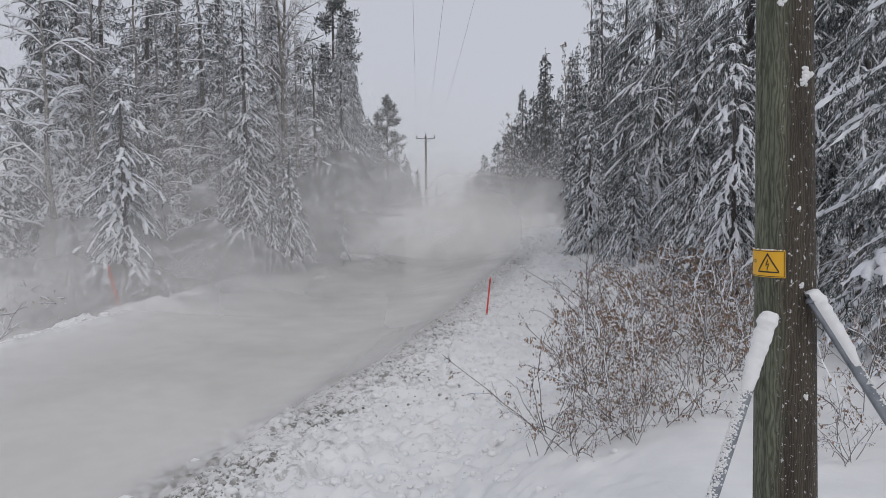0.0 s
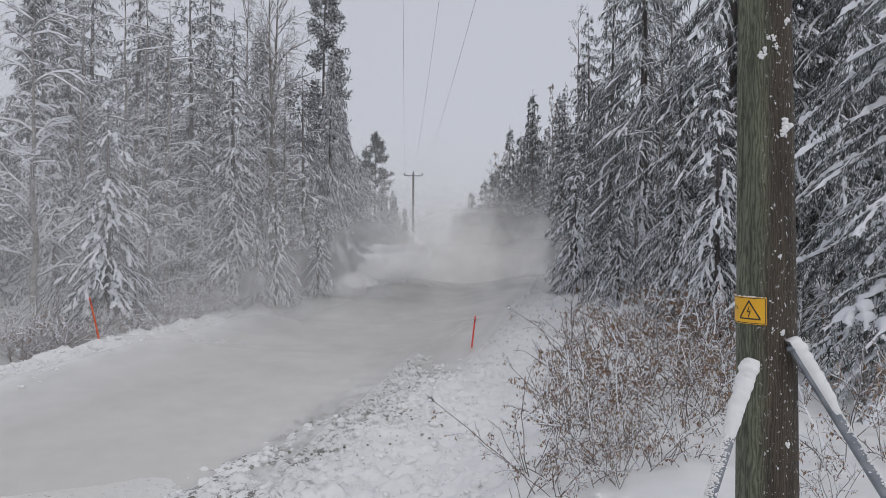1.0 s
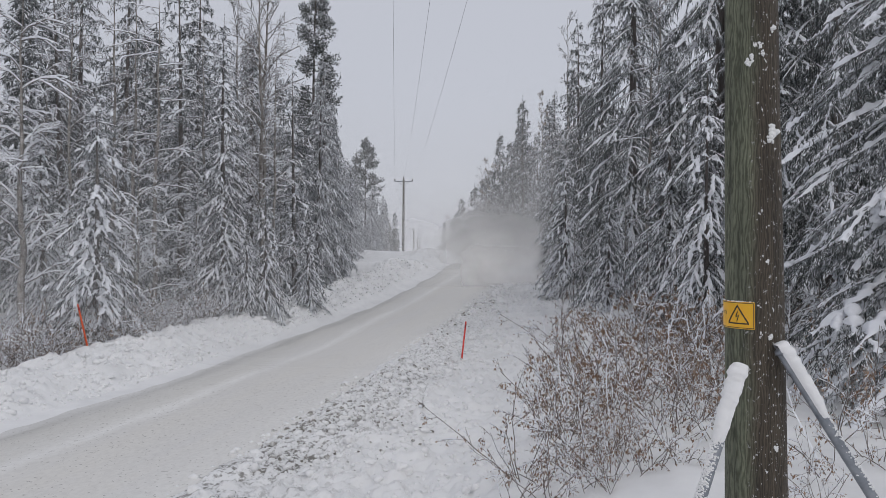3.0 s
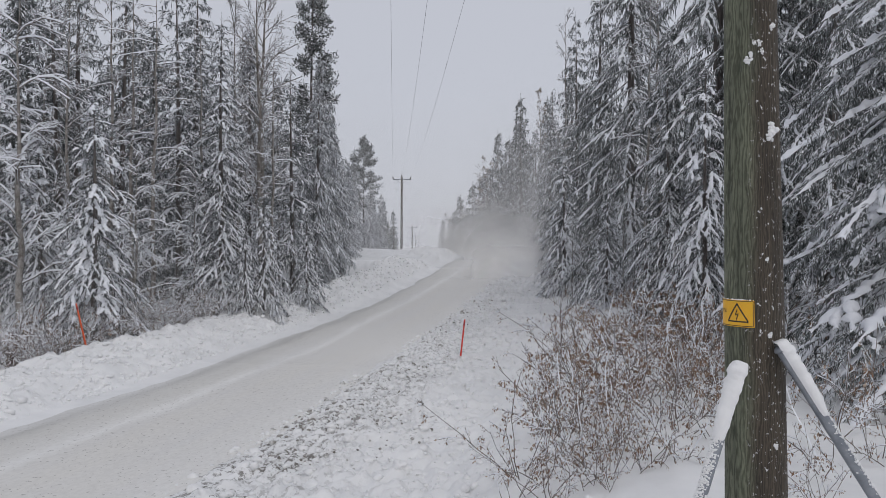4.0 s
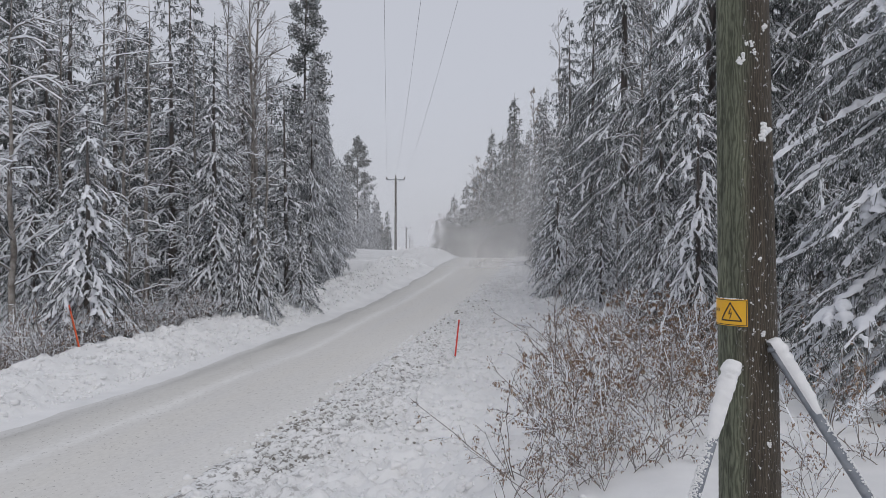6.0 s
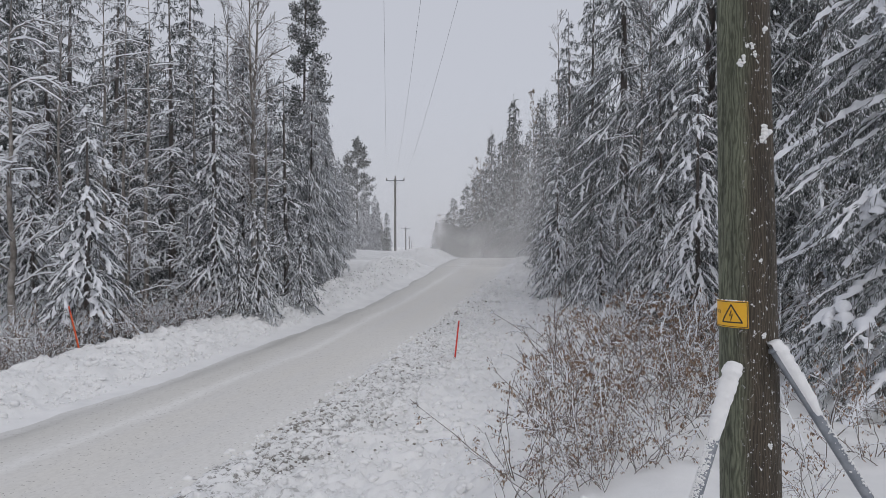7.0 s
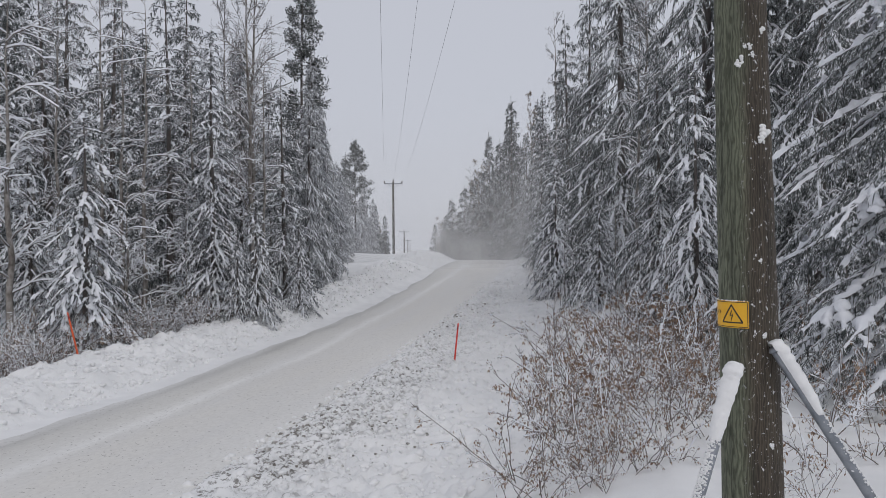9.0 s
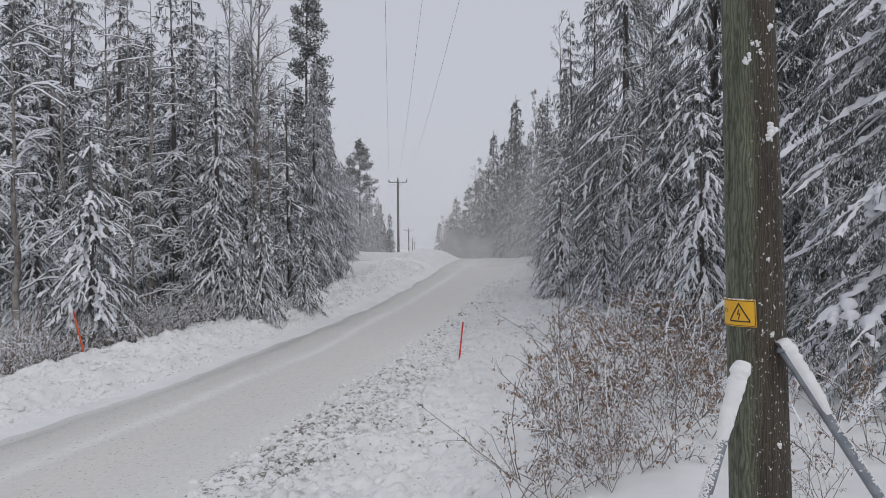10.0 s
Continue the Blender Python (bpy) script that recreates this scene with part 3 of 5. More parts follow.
def spruce_meshes(seed, height, radius, snow, gap=0.42, per=5, pitch=-0.1, droop=0.45, bare=0.03, step=0.1, tuft=0.19, wide=0.042, hang=0.5, sub=4.0, chunk=0.06, mat=None, fill=0.75, beads=10, arch=4, taper=0.85, cap=0.5, lay=0.8, fall=1.0, puff=1.0):
    """Trunk, crown and snow load of one spruce. snow: 0 to 1; sub: side limbs to the metre; chunk: half-width of the snow on a bough."""
    rng = np.random.default_rng(seed)
    trunk, crown, load = Soup(), Soup(), Soup()
    zs = np.linspace(-0.3, height, 14)
    lean = rng.normal(0, 0.012, 2)
    axis = np.stack([lean[0] * zs + 0.03 * np.sin(zs * 0.6), lean[1] * zs, zs], 1)
    tube(trunk, axis, (0.011 * height + 0.02) * (1.02 - zs / height * 0.98).clip(0.012), 9)
    s = np.linspace(0, 1, 8)
    s2 = np.linspace(0, 1, 5)
    mains, main_len, subs, sub_len = [], [], [], []
    h = bare * height + 0.25
    while h < height * 0.985:
        rel = h / height
        reach = radius * ((1 - rel) ** taper) * (0.75 + 0.25 * min(1, rel * 6)) + 0.1
        count = max(3, int(per * (0.65 + 0.45 * (1 - rel)) + rng.random()))
        spin = rng.uniform(0, 6.28)
        for k in range(count):
            az = spin + k * 6.283 / count + rng.normal(0, 0.25)
            L = reach * rng.uniform(0.6, 1.15)
            z0 = h + rng.uniform(-0.5, 0.5) * gap
            out = np.array((math.cos(az), math.sin(az), 0))
            across = np.array((-out[1], out[0], 0))
            up0 = pitch + (0.5 - pitch) * max(0, rel - 0.5) * 1.3 + rng.normal(0, 0.08)
            dr = droop * (1.1 - 0.7 * rel) + rng.normal(0, 0.06)
            path = out[None] * (L * s * (1 - 0.1 * s ** 2))[:, None] + across[None] * (rng.normal(0, 0.08) * L * s ** 2)[:, None]
            path[:, 2] = L * (up0 * s - dr * s ** 2 + 0.18 * droop * s ** 4)
            path += (lean[0] * z0, lean[1] * z0, z0)
            tube(trunk, path[:7:2], 0.016 * (L / 2) ** 0.5 * (1.05 - s[:7:2]), 3, False)
            mains.append(path)
            main_len.append(L)
            n = int(L * sub + 0.5)
            for j in range(n):
                q = 0.12 + 0.8 * (j + rng.random()) / n
                o2 = out * rng.uniform(0.55, 0.95) + across * (1 if j % 2 else -1) * rng.uniform(0.4, 0.9)
                o2 /= np.linalg.norm(o2)
                L2 = (0.5 * L * (1.0 - q) + 0.16) * rng.uniform(0.6, 1.2)
                p2 = o2[None] * (L2 * s2)[:, None]
                p2[:, 2] = -L2 * (rng.uniform(0.15, 0.45) * s2 + rng.uniform(0.2, 0.75) * s2 ** 2) * (0.4 + droop) * fall
                p2 += np.array([np.interp(q, s, path[:, i]) for i in range(3)])
                subs.append(p2)
                sub_len.append(L2)
        h += gap * rng.uniform(0.75, 1.25) * (0.65 + 0.5 * (1 - rel))
    mains, main_len = np.array(mains), np.array(main_len)
    dress(crown, load, mains, main_len, rng, step, tuft, wide, hang, snow, cap)
    big = np.minimum(1.0, 0.35 + 0.4 * main_len)
    snow_bodies(load, mains, chunk * big * rng.uniform(0.6, 1.2, len(mains)), rng, beads, fill * snow, arch, puff)
    if subs:
        subs, sub_len = np.array(subs), np.array(sub_len)
        dress(crown, load, subs, sub_len, rng, step, tuft, wide, hang, snow, cap)
        k = rng.random(len(subs)) < lay
        snow_bodies(load, subs[k], chunk * 0.75 * rng.uniform(0.5, 1.2, k.sum()), rng, max(6, beads * 2 // 3), fill * snow, arch, puff)
    # leader at the top
    tip = np.array([[axis[-1] - (0, 0, 0.5), axis[-1], axis[-1] + (0, 0, 0.15)]])
    dress(crown, load, tip, np.array([0.65]), rng, step * 0.4, tuft * 0.5, wide * 0.7, 0.0, snow)
    return trunk.mesh("trunk", M_BARK), crown.mesh("crown", mat or M_NEEDLE, False), load.mesh("snow_load", M_TREE_SNOW)


def tree_thing(name, meshes, names, label, category, group):
    ob = tagged(new(name), label, category, group)
    for me, n in zip(meshes, names):
        if len(me.vertices):
            p = part(n, me, ob)
            if n != "trunk":
                tagged(p, kind="stuff")
    return ob


def limb_paths(rng, start, way, length, depth, counts, rise, out):
    """A limb and its finer limbs: (points, depth, length)."""
    n = (6, 4, 3)[min(depth, 2)]
    s = np.linspace(0, 1, n)
    bend = rng.normal(0, 0.13, 3)
    pts = start + way * (length * s)[:, None] + bend * (length * s ** 2)[:, None] + np.array((0, 0, 1.0)) * (rise * length * s ** 2)[:, None]
    pts += rng.normal(0, 0.012 * length, (n, 3)) * (s > 0)[:, None]
    out.append((pts, depth, length))
    if depth >= len(counts):
        return
    for k in range(counts[depth]):
        q = rng.uniform(0.22, 0.98)
        p = np.array([np.interp(q, s, pts[:, i]) for i in range(3)])
        t = pts[min(n - 1, int(q * n) + 1 if int(q * n) + 1 < n else n - 1)] - pts[max(0, int(q * n) - 1)]
        t /= np.linalg.norm(t) + 1e-9
        side = rng.normal(0, 1, 3)
        side -= t * side.dot(t)
        side /= np.linalg.norm(side) + 1e-9
        w = t * rng.uniform(0.5, 0.95) + side * rng.uniform(0.45, 0.9)
        w /= np.linalg.norm(w)
        limb_paths(rng, p, w, length * (1.08 - q * 0.62) * rng.uniform(0.3, 0.52), depth + 1, counts, rise * 0.6 + rng.normal(0, 0.05), out)


def birch_meshes(seed, height, limbs, spread, snow, sag=-0.12, leaf=0.0, counts=(5, 5), low=0.25, rise=(0.55, 1.1)):
    rng = np.random.default_rng(seed)
    trunk, twigs, load, leaves = Soup(), Soup(), Soup(), Soup()
    zs = np.linspace(-0.3, height, 12)
    wob = np.cumsum(rng.normal(0, 0.05, (12, 2)), axis=0) * (height / 12)
    axis = np.stack([wob[:, 0], wob[:, 1], zs], 1)
    tube(trunk, axis, (0.008 * height + 0.01) * (1.03 - zs / height).clip(0.02), 8)
    out = []
    for k in range(limbs):
        q = low + (0.97 - low) * (k + rng.random()) / limbs
        p = np.array([np.interp(q * height, zs, axis[:, i]) for i in range(3)])
        az = rng.uniform(0, 6.283)
        el = rng.uniform(*rise)
        w = np.array((math.cos(az) * math.cos(el), math.sin(az) * math.cos(el), math.sin(el)))
        limb_paths(rng, p, w, spread * (1.1 - q * 0.75) * rng.uniform(0.7, 1.2), 0, counts, sag - 0.2 * snow, out)
    for pts, depth, L in out:
        r = (0.02, 0.0085, 0.0055)[min(depth, 2)] * (1 if depth else (L / 2) ** 0.5)
        tube(trunk if depth == 0 else twigs, pts, r * np.linspace(1, 0.35, len(pts)), 4 if depth == 0 else 3, False)
        if snow > 0 and rng.random() < snow * (1.0, 0.9, 0.75)[min(depth, 2)]:
            w = r * np.linspace(1.3, 0.8, len(pts)) + 0.005
            (snow_strip if depth == 0 else snow_ridge)(load, pts + (0, 0, r * 0.9), w * (1 if depth == 0 else 1.25), 0.02 + 0.02 * snow * (depth < 2), rng)
        if leaf and depth >= 1:
            m = rng.poisson(leaf)
            if m:
                i = rng.integers(0, len(pts), m)
                wy = rng.normal(0, 0.4, (m, 3))
                wy[:, 2] -= 0.8
                wy /= np.linalg.norm(wy, axis=1)[:, None]
                blades(leaves, pts[i], wy, rng.uniform(0.04, 0.09, m), rng.uniform(0.02, 0.045, m), rng.normal(0, 1, (m, 3)))
    return trunk.mesh("trunk", M_BIRCH), twigs.mesh("crown", M_TWIG), load.mesh("snow_load", M_TREE_SNOW), leaves.mesh("leaves", M_RUST, False)


def pine_meshes(seed, height, radius, snow, low=0.35):
    rng = np.random.default_rng(seed)
    trunk, crown, load = Soup(), Soup(), Soup()
    zs = np.linspace(-0.3, height, 14)
    axis = np.stack([0.06 * np.sin(zs * 0.5), 0.04 * np.cos(zs * 0.4), zs], 1)
    tube(trunk, axis, (0.009 * height + 0.02) * (1.03 - zs / height * 0.95), 9)
    for k in range(int(height * 6)):
        q = low + (0.985 - low) * (k + rng.random()) / (height * 6)
        body = math.sin(math.pi * min(1, max(0.08, (q - low) / (1 - low) * 0.82 + 0.14))) ** 0.6
        L = radius * body * (1 - 0.85 * max(0, (q - low) / (1 - low)) ** 5) * rng.uniform(0.5, 1.15)
        az = rng.uniform(0, 6.283)
        out = np.array((math.cos(az), math.sin(az), 0))
        s = np.linspace(0, 1, 6)
        path = out[None] * (L * s)[:, None] + np.array((0, 0, 1.0)) * (L * (0.05 * s + 0.28 * s ** 2 * (1 - snow)))[:, None] + (0, 0, q * height)
        tube(trunk, path, 0.018 * (1.05 - s), 4, False)
        m = int(34 + 60 * L)
        st = rng.uniform(0.35, 1.0, m)
        foot = np.stack([np.interp(st, s, path[:, i]) for i in range(3)], 1) + rng.normal(0, 0.13, (m, 3))
        wy = out[None] * 0.5 + rng.normal(0, 0.6, (m, 3)) + np.array((0, 0, 0.35))
        wy /= np.linalg.norm(wy, axis=1)[:, None]
        ln = rng.uniform(0.12, 0.26, m)
        blades(crown, foot, wy, ln, ln * 0.3, rng.normal(0, 1, (m, 3)))
        keep = rng.random(m) < snow
        flat_blades(load, foot[keep] + (0, 0, 0.03), wy[keep], ln[keep], ln[keep] * 0.35, np.array((0, 0, 1.0)) + rng.normal(0, 0.2, (keep.sum(), 3)))
    return trunk.mesh("trunk", M_BARK), crown.mesh("crown", M_PINE, False), load.mesh("snow_load", M_TREE_SNOW)


PARTS3 = ("trunk", "crown", "snow_load")
PARTS4 = ("trunk", "crown", "snow_load", "foliage")
HEAVY = "tall spruce with drooping boughs heavily loaded with snow"
LIGHT = "dark green spruce with a light dusting of snow"
SMALL = "young snow-laden spruce with hanging branches"
BIRCH = "bare birch with snow-covered twigs"
PINE = "tall dark pine lightly touched by snow"
RUSTY = "slender birch with brownish late leaves and frost"
KINDS = {
    # name: base height, width, meshes, part names, thing's name, label, category
    "ha": (12.0, spruce_meshes(11, 12.0, 2.7, 0.8, gap=0.52, pitch=0.0, droop=0.4, step=0.085, tuft=0.16, wide=0.034, chunk=0.085, hang=0.4, lay=0.5, beads=14), PARTS3, "spruce", HEAVY),
    "hb": (12.0, spruce_meshes(12, 12.0, 1.8, 1.0, gap=0.38, per=6, pitch=-0.2, droop=0.6, step=0.08, tuft=0.14, wide=0.034, chunk=0.075, hang=0.5, taper=0.7, lay=0.9, cap=0.9, beads=12), PARTS3, "spruce", HEAVY),
    "hc": (12.0, spruce_meshes(13, 12.0, 2.9, 0.8, gap=0.5, pitch=-0.1, droop=0.4, tuft=0.17, wide=0.036, chunk=0.07, hang=0.5, lay=0.5, beads=12), PARTS3, "spruce", HEAVY),
    "la": (15.0, spruce_meshes(14, 15.0, 3.4, 0.7, gap=0.46, per=6, pitch=-0.4, droop=0.16, lay=0.3, fall=1.7, step=0.06, tuft=0.13, wide=0.021, hang=0.9, sub=5.0, chunk=0.075, mat=M_DARK, fill=1.1, cap=0.75, beads=22), PARTS3, "spruce", LIGHT),
    "lb": (15.0, spruce_meshes(15, 15.0, 2.9, 0.55, gap=0.48, pitch=-0.25, droop=0.22, lay=0.35, fall=1.6, step=0.08, tuft=0.15, wide=0.032, hang=0.8, chunk=0.07, mat=M_DARK, fill=1.2, cap=0.7, beads=16), PARTS3, "spruce", LIGHT),
    "fa": (14.0, spruce_meshes(16, 14.0, 2.6, 0.3, gap=0.6, pitch=-0.15, droop=0.35, step=0.2, tuft=0.36, wide=0.1, hang=0.5, sub=2.0, chunk=0.07, beads=6, mat=M_DARK), PARTS3, "spruce", LIGHT),
    "fb": (14.0, spruce_meshes(17, 14.0, 2.7, 0.75, gap=0.6, pitch=-0.2, droop=0.45, step=0.2, tuft=0.36, wide=0.1, hang=0.5, sub=2.0, chunk=0.09, beads=6), PARTS3, "spruce", HEAVY),
    "sa": (4.5, spruce_meshes(18, 4.5, 1.25, 1.0, gap=0.26, pitch=-0.35, droop=0.75, step=0.07, tuft=0.11, wide=0.024, hang=0.5, sub=5.0, chunk=0.065, beads=14, cap=0.5, lay=0.7, puff=1.2), PARTS3, "spruce", SMALL),
    "sb": (6.5, spruce_meshes(19, 6.5, 1.7, 1.0, gap=0.32, pitch=-0.35, droop=0.8, step=0.08, tuft=0.12, wide=0.026, hang=0.5, sub=5.0, chunk=0.085, beads=18, fill=0.85, cap=0.5, lay=0.7, puff=1.3), PARTS3, "spruce", SMALL),
    "hw": (12.0, spruce_meshes(21, 12.0, 2.4, 1.0, gap=0.44, pitch=-0.4, droop=0.35, lay=0.5, fall=1.8, step=0.12, tuft=0.24, wide=0.05, hang=0.9, sub=3.5, chunk=0.075, mat=M_RIME), PARTS3, "spruce", "spruce plastered white with rime and snow"),
    "near": (10.0, spruce_meshes(20, 10.0, 3.3, 0.95, gap=0.5, per=9, pitch=-0.5, droop=0.2, lay=0.18, fall=1.8, step=0.042, tuft=0.085, wide=0.012, hang=1.0, sub=7.0, chunk=0.11, mat=M_DARK, fill=0.8, beads=30, arch=6, cap=0.6, puff=1.5), PARTS3, "spruce", "big spruce with thick snow slabs on sloping boughs"),
    "da": (12.0, birch_meshes(35, 12.0, 40, 2.0, 0.5, sag=-0.12, counts=(5, 3), low=0.06, rise=(-0.15, 0.4)), PARTS4, "bare_tree", "thin trunk with dead bare limbs lined with snow"),
    "ba": (12.0, birch_meshes(31, 12.0, 34, 2.6, 0.3, counts=(9, 6), rise=(0.7, 1.2)), PARTS4, "birch", BIRCH),
    "bb": (8.0, birch_meshes(32, 8.0, 26, 2.6, 0.95, sag=-0.35, counts=(7, 5), low=0.12), PARTS4, "birch", BIRCH),
    "bc": (12.0, birch_meshes(33, 12.0, 28, 1.9, 0.4, sag=-0.05, counts=(8, 5)), PARTS4, "birch", BIRCH),
    "br": (11.0, birch_meshes(34, 11.0, 24, 1.9, 0.3, sag=-0.05, leaf=2.2, counts=(8, 5)), PARTS4, "birch", RUSTY),
    "pa": (12.0, pine_meshes(41, 12.0, 1.7, 0.25), PARTS3, "pine", PINE),
    "pb": (16.0, pine_meshes(42, 16.0, 1.6, 0.55, low=0.3), PARTS3, "pine", PINE),
}
FIRST = {}


def plant(kind, x, y, height, turn=0.0, width=1.0, group="forest edge"):
    base, meshes, names, name, label = KINDS[kind]
    k = height / base
    m = Matrix.Translation((x, y, at_land(x, y) - 0.05)) @ Euler((0, 0, turn)).to_matrix().to_4x4() @ Matrix.Diagonal((k * width, k * width, k, 1))
    if kind in FIRST:
        first = FIRST[kind]
        back = Matrix.Diagonal((*(1 / c for c in first.scale), 1))
        return tagged(copy_thing(first, m @ back), group=group)
    ob = FIRST[kind] = tree_thing(name, meshes, names, label, name.replace("_", " "), group)
    ob.matrix_basis = m
    return ob


def plant_row(rows, group):
    for i, (kind, x, y, height, width) in enumerate(rows):
        plant(kind, x, y, height, turn=i * 2.4 + x, width=width, group=group)


plant_row([
    ("bb", -12.01, 22.54, 10.71, 1.1),
    ("sb", -8.85, 20.40, 7.19, 1.1),
    ("ha", -8.75, 27.43, 12.68, 0.95),
    ("hb", -6.70, 25.31, 10.39, 1.0),
    ("sa", -5.12, 24.74, 4.06, 1.0),
    ("sa", -5.66, 24.26, 3.00, 1.0),
    ("sa", -4.09, 27.20, 3.35, 1.0),
    ("ba", -6.17, 29.29, 14.08, 0.9),
    ("ha", -5.29, 31.26, 9.78, 1.0),
    ("hw", -4.76, 34.24, 9.52, 0.95),
    ("pb", -5.85, 40.50, 17.20, 0.75),
    ("sb", -12.37, 24.55, 6.47, 1.0),
    ("bb", -7.62, 25.35, 5.27, 0.9),
    ("bb", -9.24, 24.42, 6.13, 1),
], "roadside trees")
plant_row([
    ("hc", -14.05, 29.63, 13.69, 0.9),
    ("hc", -12.65, 31.57, 15.26, 0.8),
    ("lb", -16.26, 30.73, 14.19, 1),
    ("hb", -10.06, 33.46, 11.62, 1),
    ("bb", -4.69, 40.24, 6.44, 0.8),
    ("hw", -4.84, 40.24, 8.88, 1.0),
    ("hw", -4.79, 46.25, 5.84, 1),
    ("hw", -4.62, 52.25, 5.23, 1),
    ("bb", -4.54, 56.25, 4.94, 0.9),
    ("pa", -4.50, 60.25, 9.55, 1.0),
    ("hw", -3.82, 64.22, 4.84, 1),
    ("br", -3.22, 75.21, 5.47, 1),
    ("fa", -2.93, 85.20, 6.70, 1),
    ("fa", -3.38, 70.21, 5.95, 0.9),
    ("ba", -12.40, 26.56, 12.45, 0.8),
    ("ba", -7.55, 31.35, 13.79, 0.8),
], "roadside trees")
plant_row([
    ("lb", -10.72, 35.49, 14.78, 1.1),
    ("ba", -7.15, 33.34, 16.32, 1.0),
    ("lb", -15.83, 34.71, 15.73, 1.1),
    ("hw", -4.76, 37.24, 10.98, 1.0),
    ("da", -9.05, 25.41, 11.97, 0.9),
    ("da", -7.92, 27.36, 11.35, 0.8),
    ("da", -5.73, 29.27, 10.81, 0.8),
    ("da", -10.21, 26.46, 12.61, 0.8),
    ("bb", -9.50, 29.43, 8.23, 1),
    ("bb", -13.81, 27.62, 9.34, 1),
    ("bc", -11.33, 27.51, 12.84, 1),
    ("bb", -7.28, 29.34, 7.00, 1),
    ("bb", -6.27, 33.30, 6.99, 0.9),
    ("bb", -5.46, 36.27, 6.22, 0.8),
    ("hb", -7.76, 34.36, 11.93, 1),
    ("bb", -10.71, 23.48, 4.91, 0.8),
    ("bb", -4.70, 48.25, 3.67, 0.8),
    ("bb", -8.89, 22.40, 3.55, 0.7),
], "roadside trees")
plant_row([
    ("la", 7.39, 18.20, 19.0, 0.75),
    ("sb", 5.72, 14.50, 5.70, 0.85),
    ("la", 7.40, 25.71, 19.0, 0.75),
    ("sa", 5.59, 21.78, 3.59, 1.0),
    ("lb", 7.77, 35.70, 13.07, 0.9),
    ("lb", 7.77, 31.70, 13.51, 0.95),
    ("hb", 6.09, 17.76, 7.08, 0.9),
    ("bc", 8.26, 41.68, 14.84, 0.8),
    ("sb", 6.10, 30.77, 6.15, 1.0),
    ("fb", 7.46, 41.72, 8.48, 0.9),
    ("fa", 8.04, 57.71, 12.78, 0.9),
    ("fa", 6.65, 61.77, 11.10, 0.9),
    ("bb", 5.62, 26.78, 3.46, 0.8),
    ("sa", 5.54, 17.78, 2.39, 0.9),
], "roadside trees")
plant_row([
    ("br", 10.01, 59.63, 13.98, 0.7),
    ("br", 6.06, 65.80, 9.97, 1),
    ("fa", 7.84, 63.72, 10.99, 1.1),
    ("fb", 8.72, 54.68, 9.19, 1.1),
    ("bc", 6.55, 79.79, 11.76, 1),
    ("fa", 6.66, 99.81, 8.56, 1.2),
    ("fa", 5.63, 114.86, 9.83, 1.2),
    ("br", 4.78, 119.91, 9.71, 1.2),
    ("fa", 4.50, 139.94, 9.70, 1.2),
    ("la", 8.1, 16.68, 15.0, 0.8),
    ("la", 8.9, 15.65, 15.0, 0.8),
    ("lb", 11.23, 18.54, 13.08, 1.0),
    ("near", 6.95, 9.29, 10.35, 1.1),
    ("br", 7.58, 74.74, 12.21, 1),
    ("fa", 7.29, 84.77, 11.45, 1.3),
    ("fa", 10.16, 74.63, 14.40, 1.3),
    ("lb", 8.88, 49.66, 11.45, 1),
], "roadside trees")
plant_row([
    ("fa", 4.96, 89.87, 9.44, 1.3),
    ("fa", 6.62, 91.80, 11.11, 1.2),
    ("fb", 6.57, 77.79, 9.93, 1.2),
    ("fa", 5.67, 129.88, 9.57, 1.3),
    ("br", 6.74, 109.81, 9.87, 1.2),
    ("fa", 7.00, 71.77, 10.05, 1.1),
    ("fb", 7.67, 59.73, 7.74, 1.2),
    ("fb", 7.84, 51.71, 5.12, 1.1),
    ("hw", -3.23, 62.20, 5.25, 1.1),
    ("hw", -3.77, 56.21, 5.21, 1.1),
    ("hw", -4.14, 44.22, 5.44, 1.0),
], "roadside trees")
plant_row([
    ("da", 6.77, 21.73, 9.13, 0.8),
    ("da", 6.68, 14.73, 7.49, 0.7),
    ("bb", 5.99, 12.75, 2.98, 0.8),
    ("bb", 6.45, 11.73, 2.58, 0.7),
    ("bb", 5.82, 20.77, 3.36, 0.8),
    ("bb", 5.71, 16.27, 2.62, 0.7),
    ("bc", 7.75, 23.69, 11.60, 0.9),
    ("bb", 6.04, 33.77, 3.07, 0.8),
    ("fb", 8.89, 46.66, 8.08, 1.0),
    ("bb", 7.68, 12.68, 3.23, 0.8),
], "roadside trees")



def far_forest():
    """Trees behind the edge on both sides, and down the road."""
    rng = random.Random(5)
    for i in range(56):
        side = -1 if i % 2 else 1
        y = 12 + 95 * rng.random() ** 1.15
        off = rng.uniform(0, 16)
        u = -(11.5 + off) if side < 0 else (12.5 + off)
        if y > 56:
            x = (-5.5 - off * 0.6) if side < 0 else (road_x(y) + 5.0 + off * 0.6)
        else:
            x = road_x(y) + u
            if side < 0:
                x = min(x, -3.5 - 0.12 * y - off * 0.5)
        kind = rng.choice(("fb", "fb", "fa", "fb", "fb", "fb", "bc") if side < 0 else ("fa", "fa", "fb", "fa", "fa", "fb", "bc"))
        plant(kind, float(x), y, rng.uniform(10.5, 15.5), turn=rng.uniform(0, 6.28), width=rng.uniform(0.9, 1.25), group="forest")


far_forest()


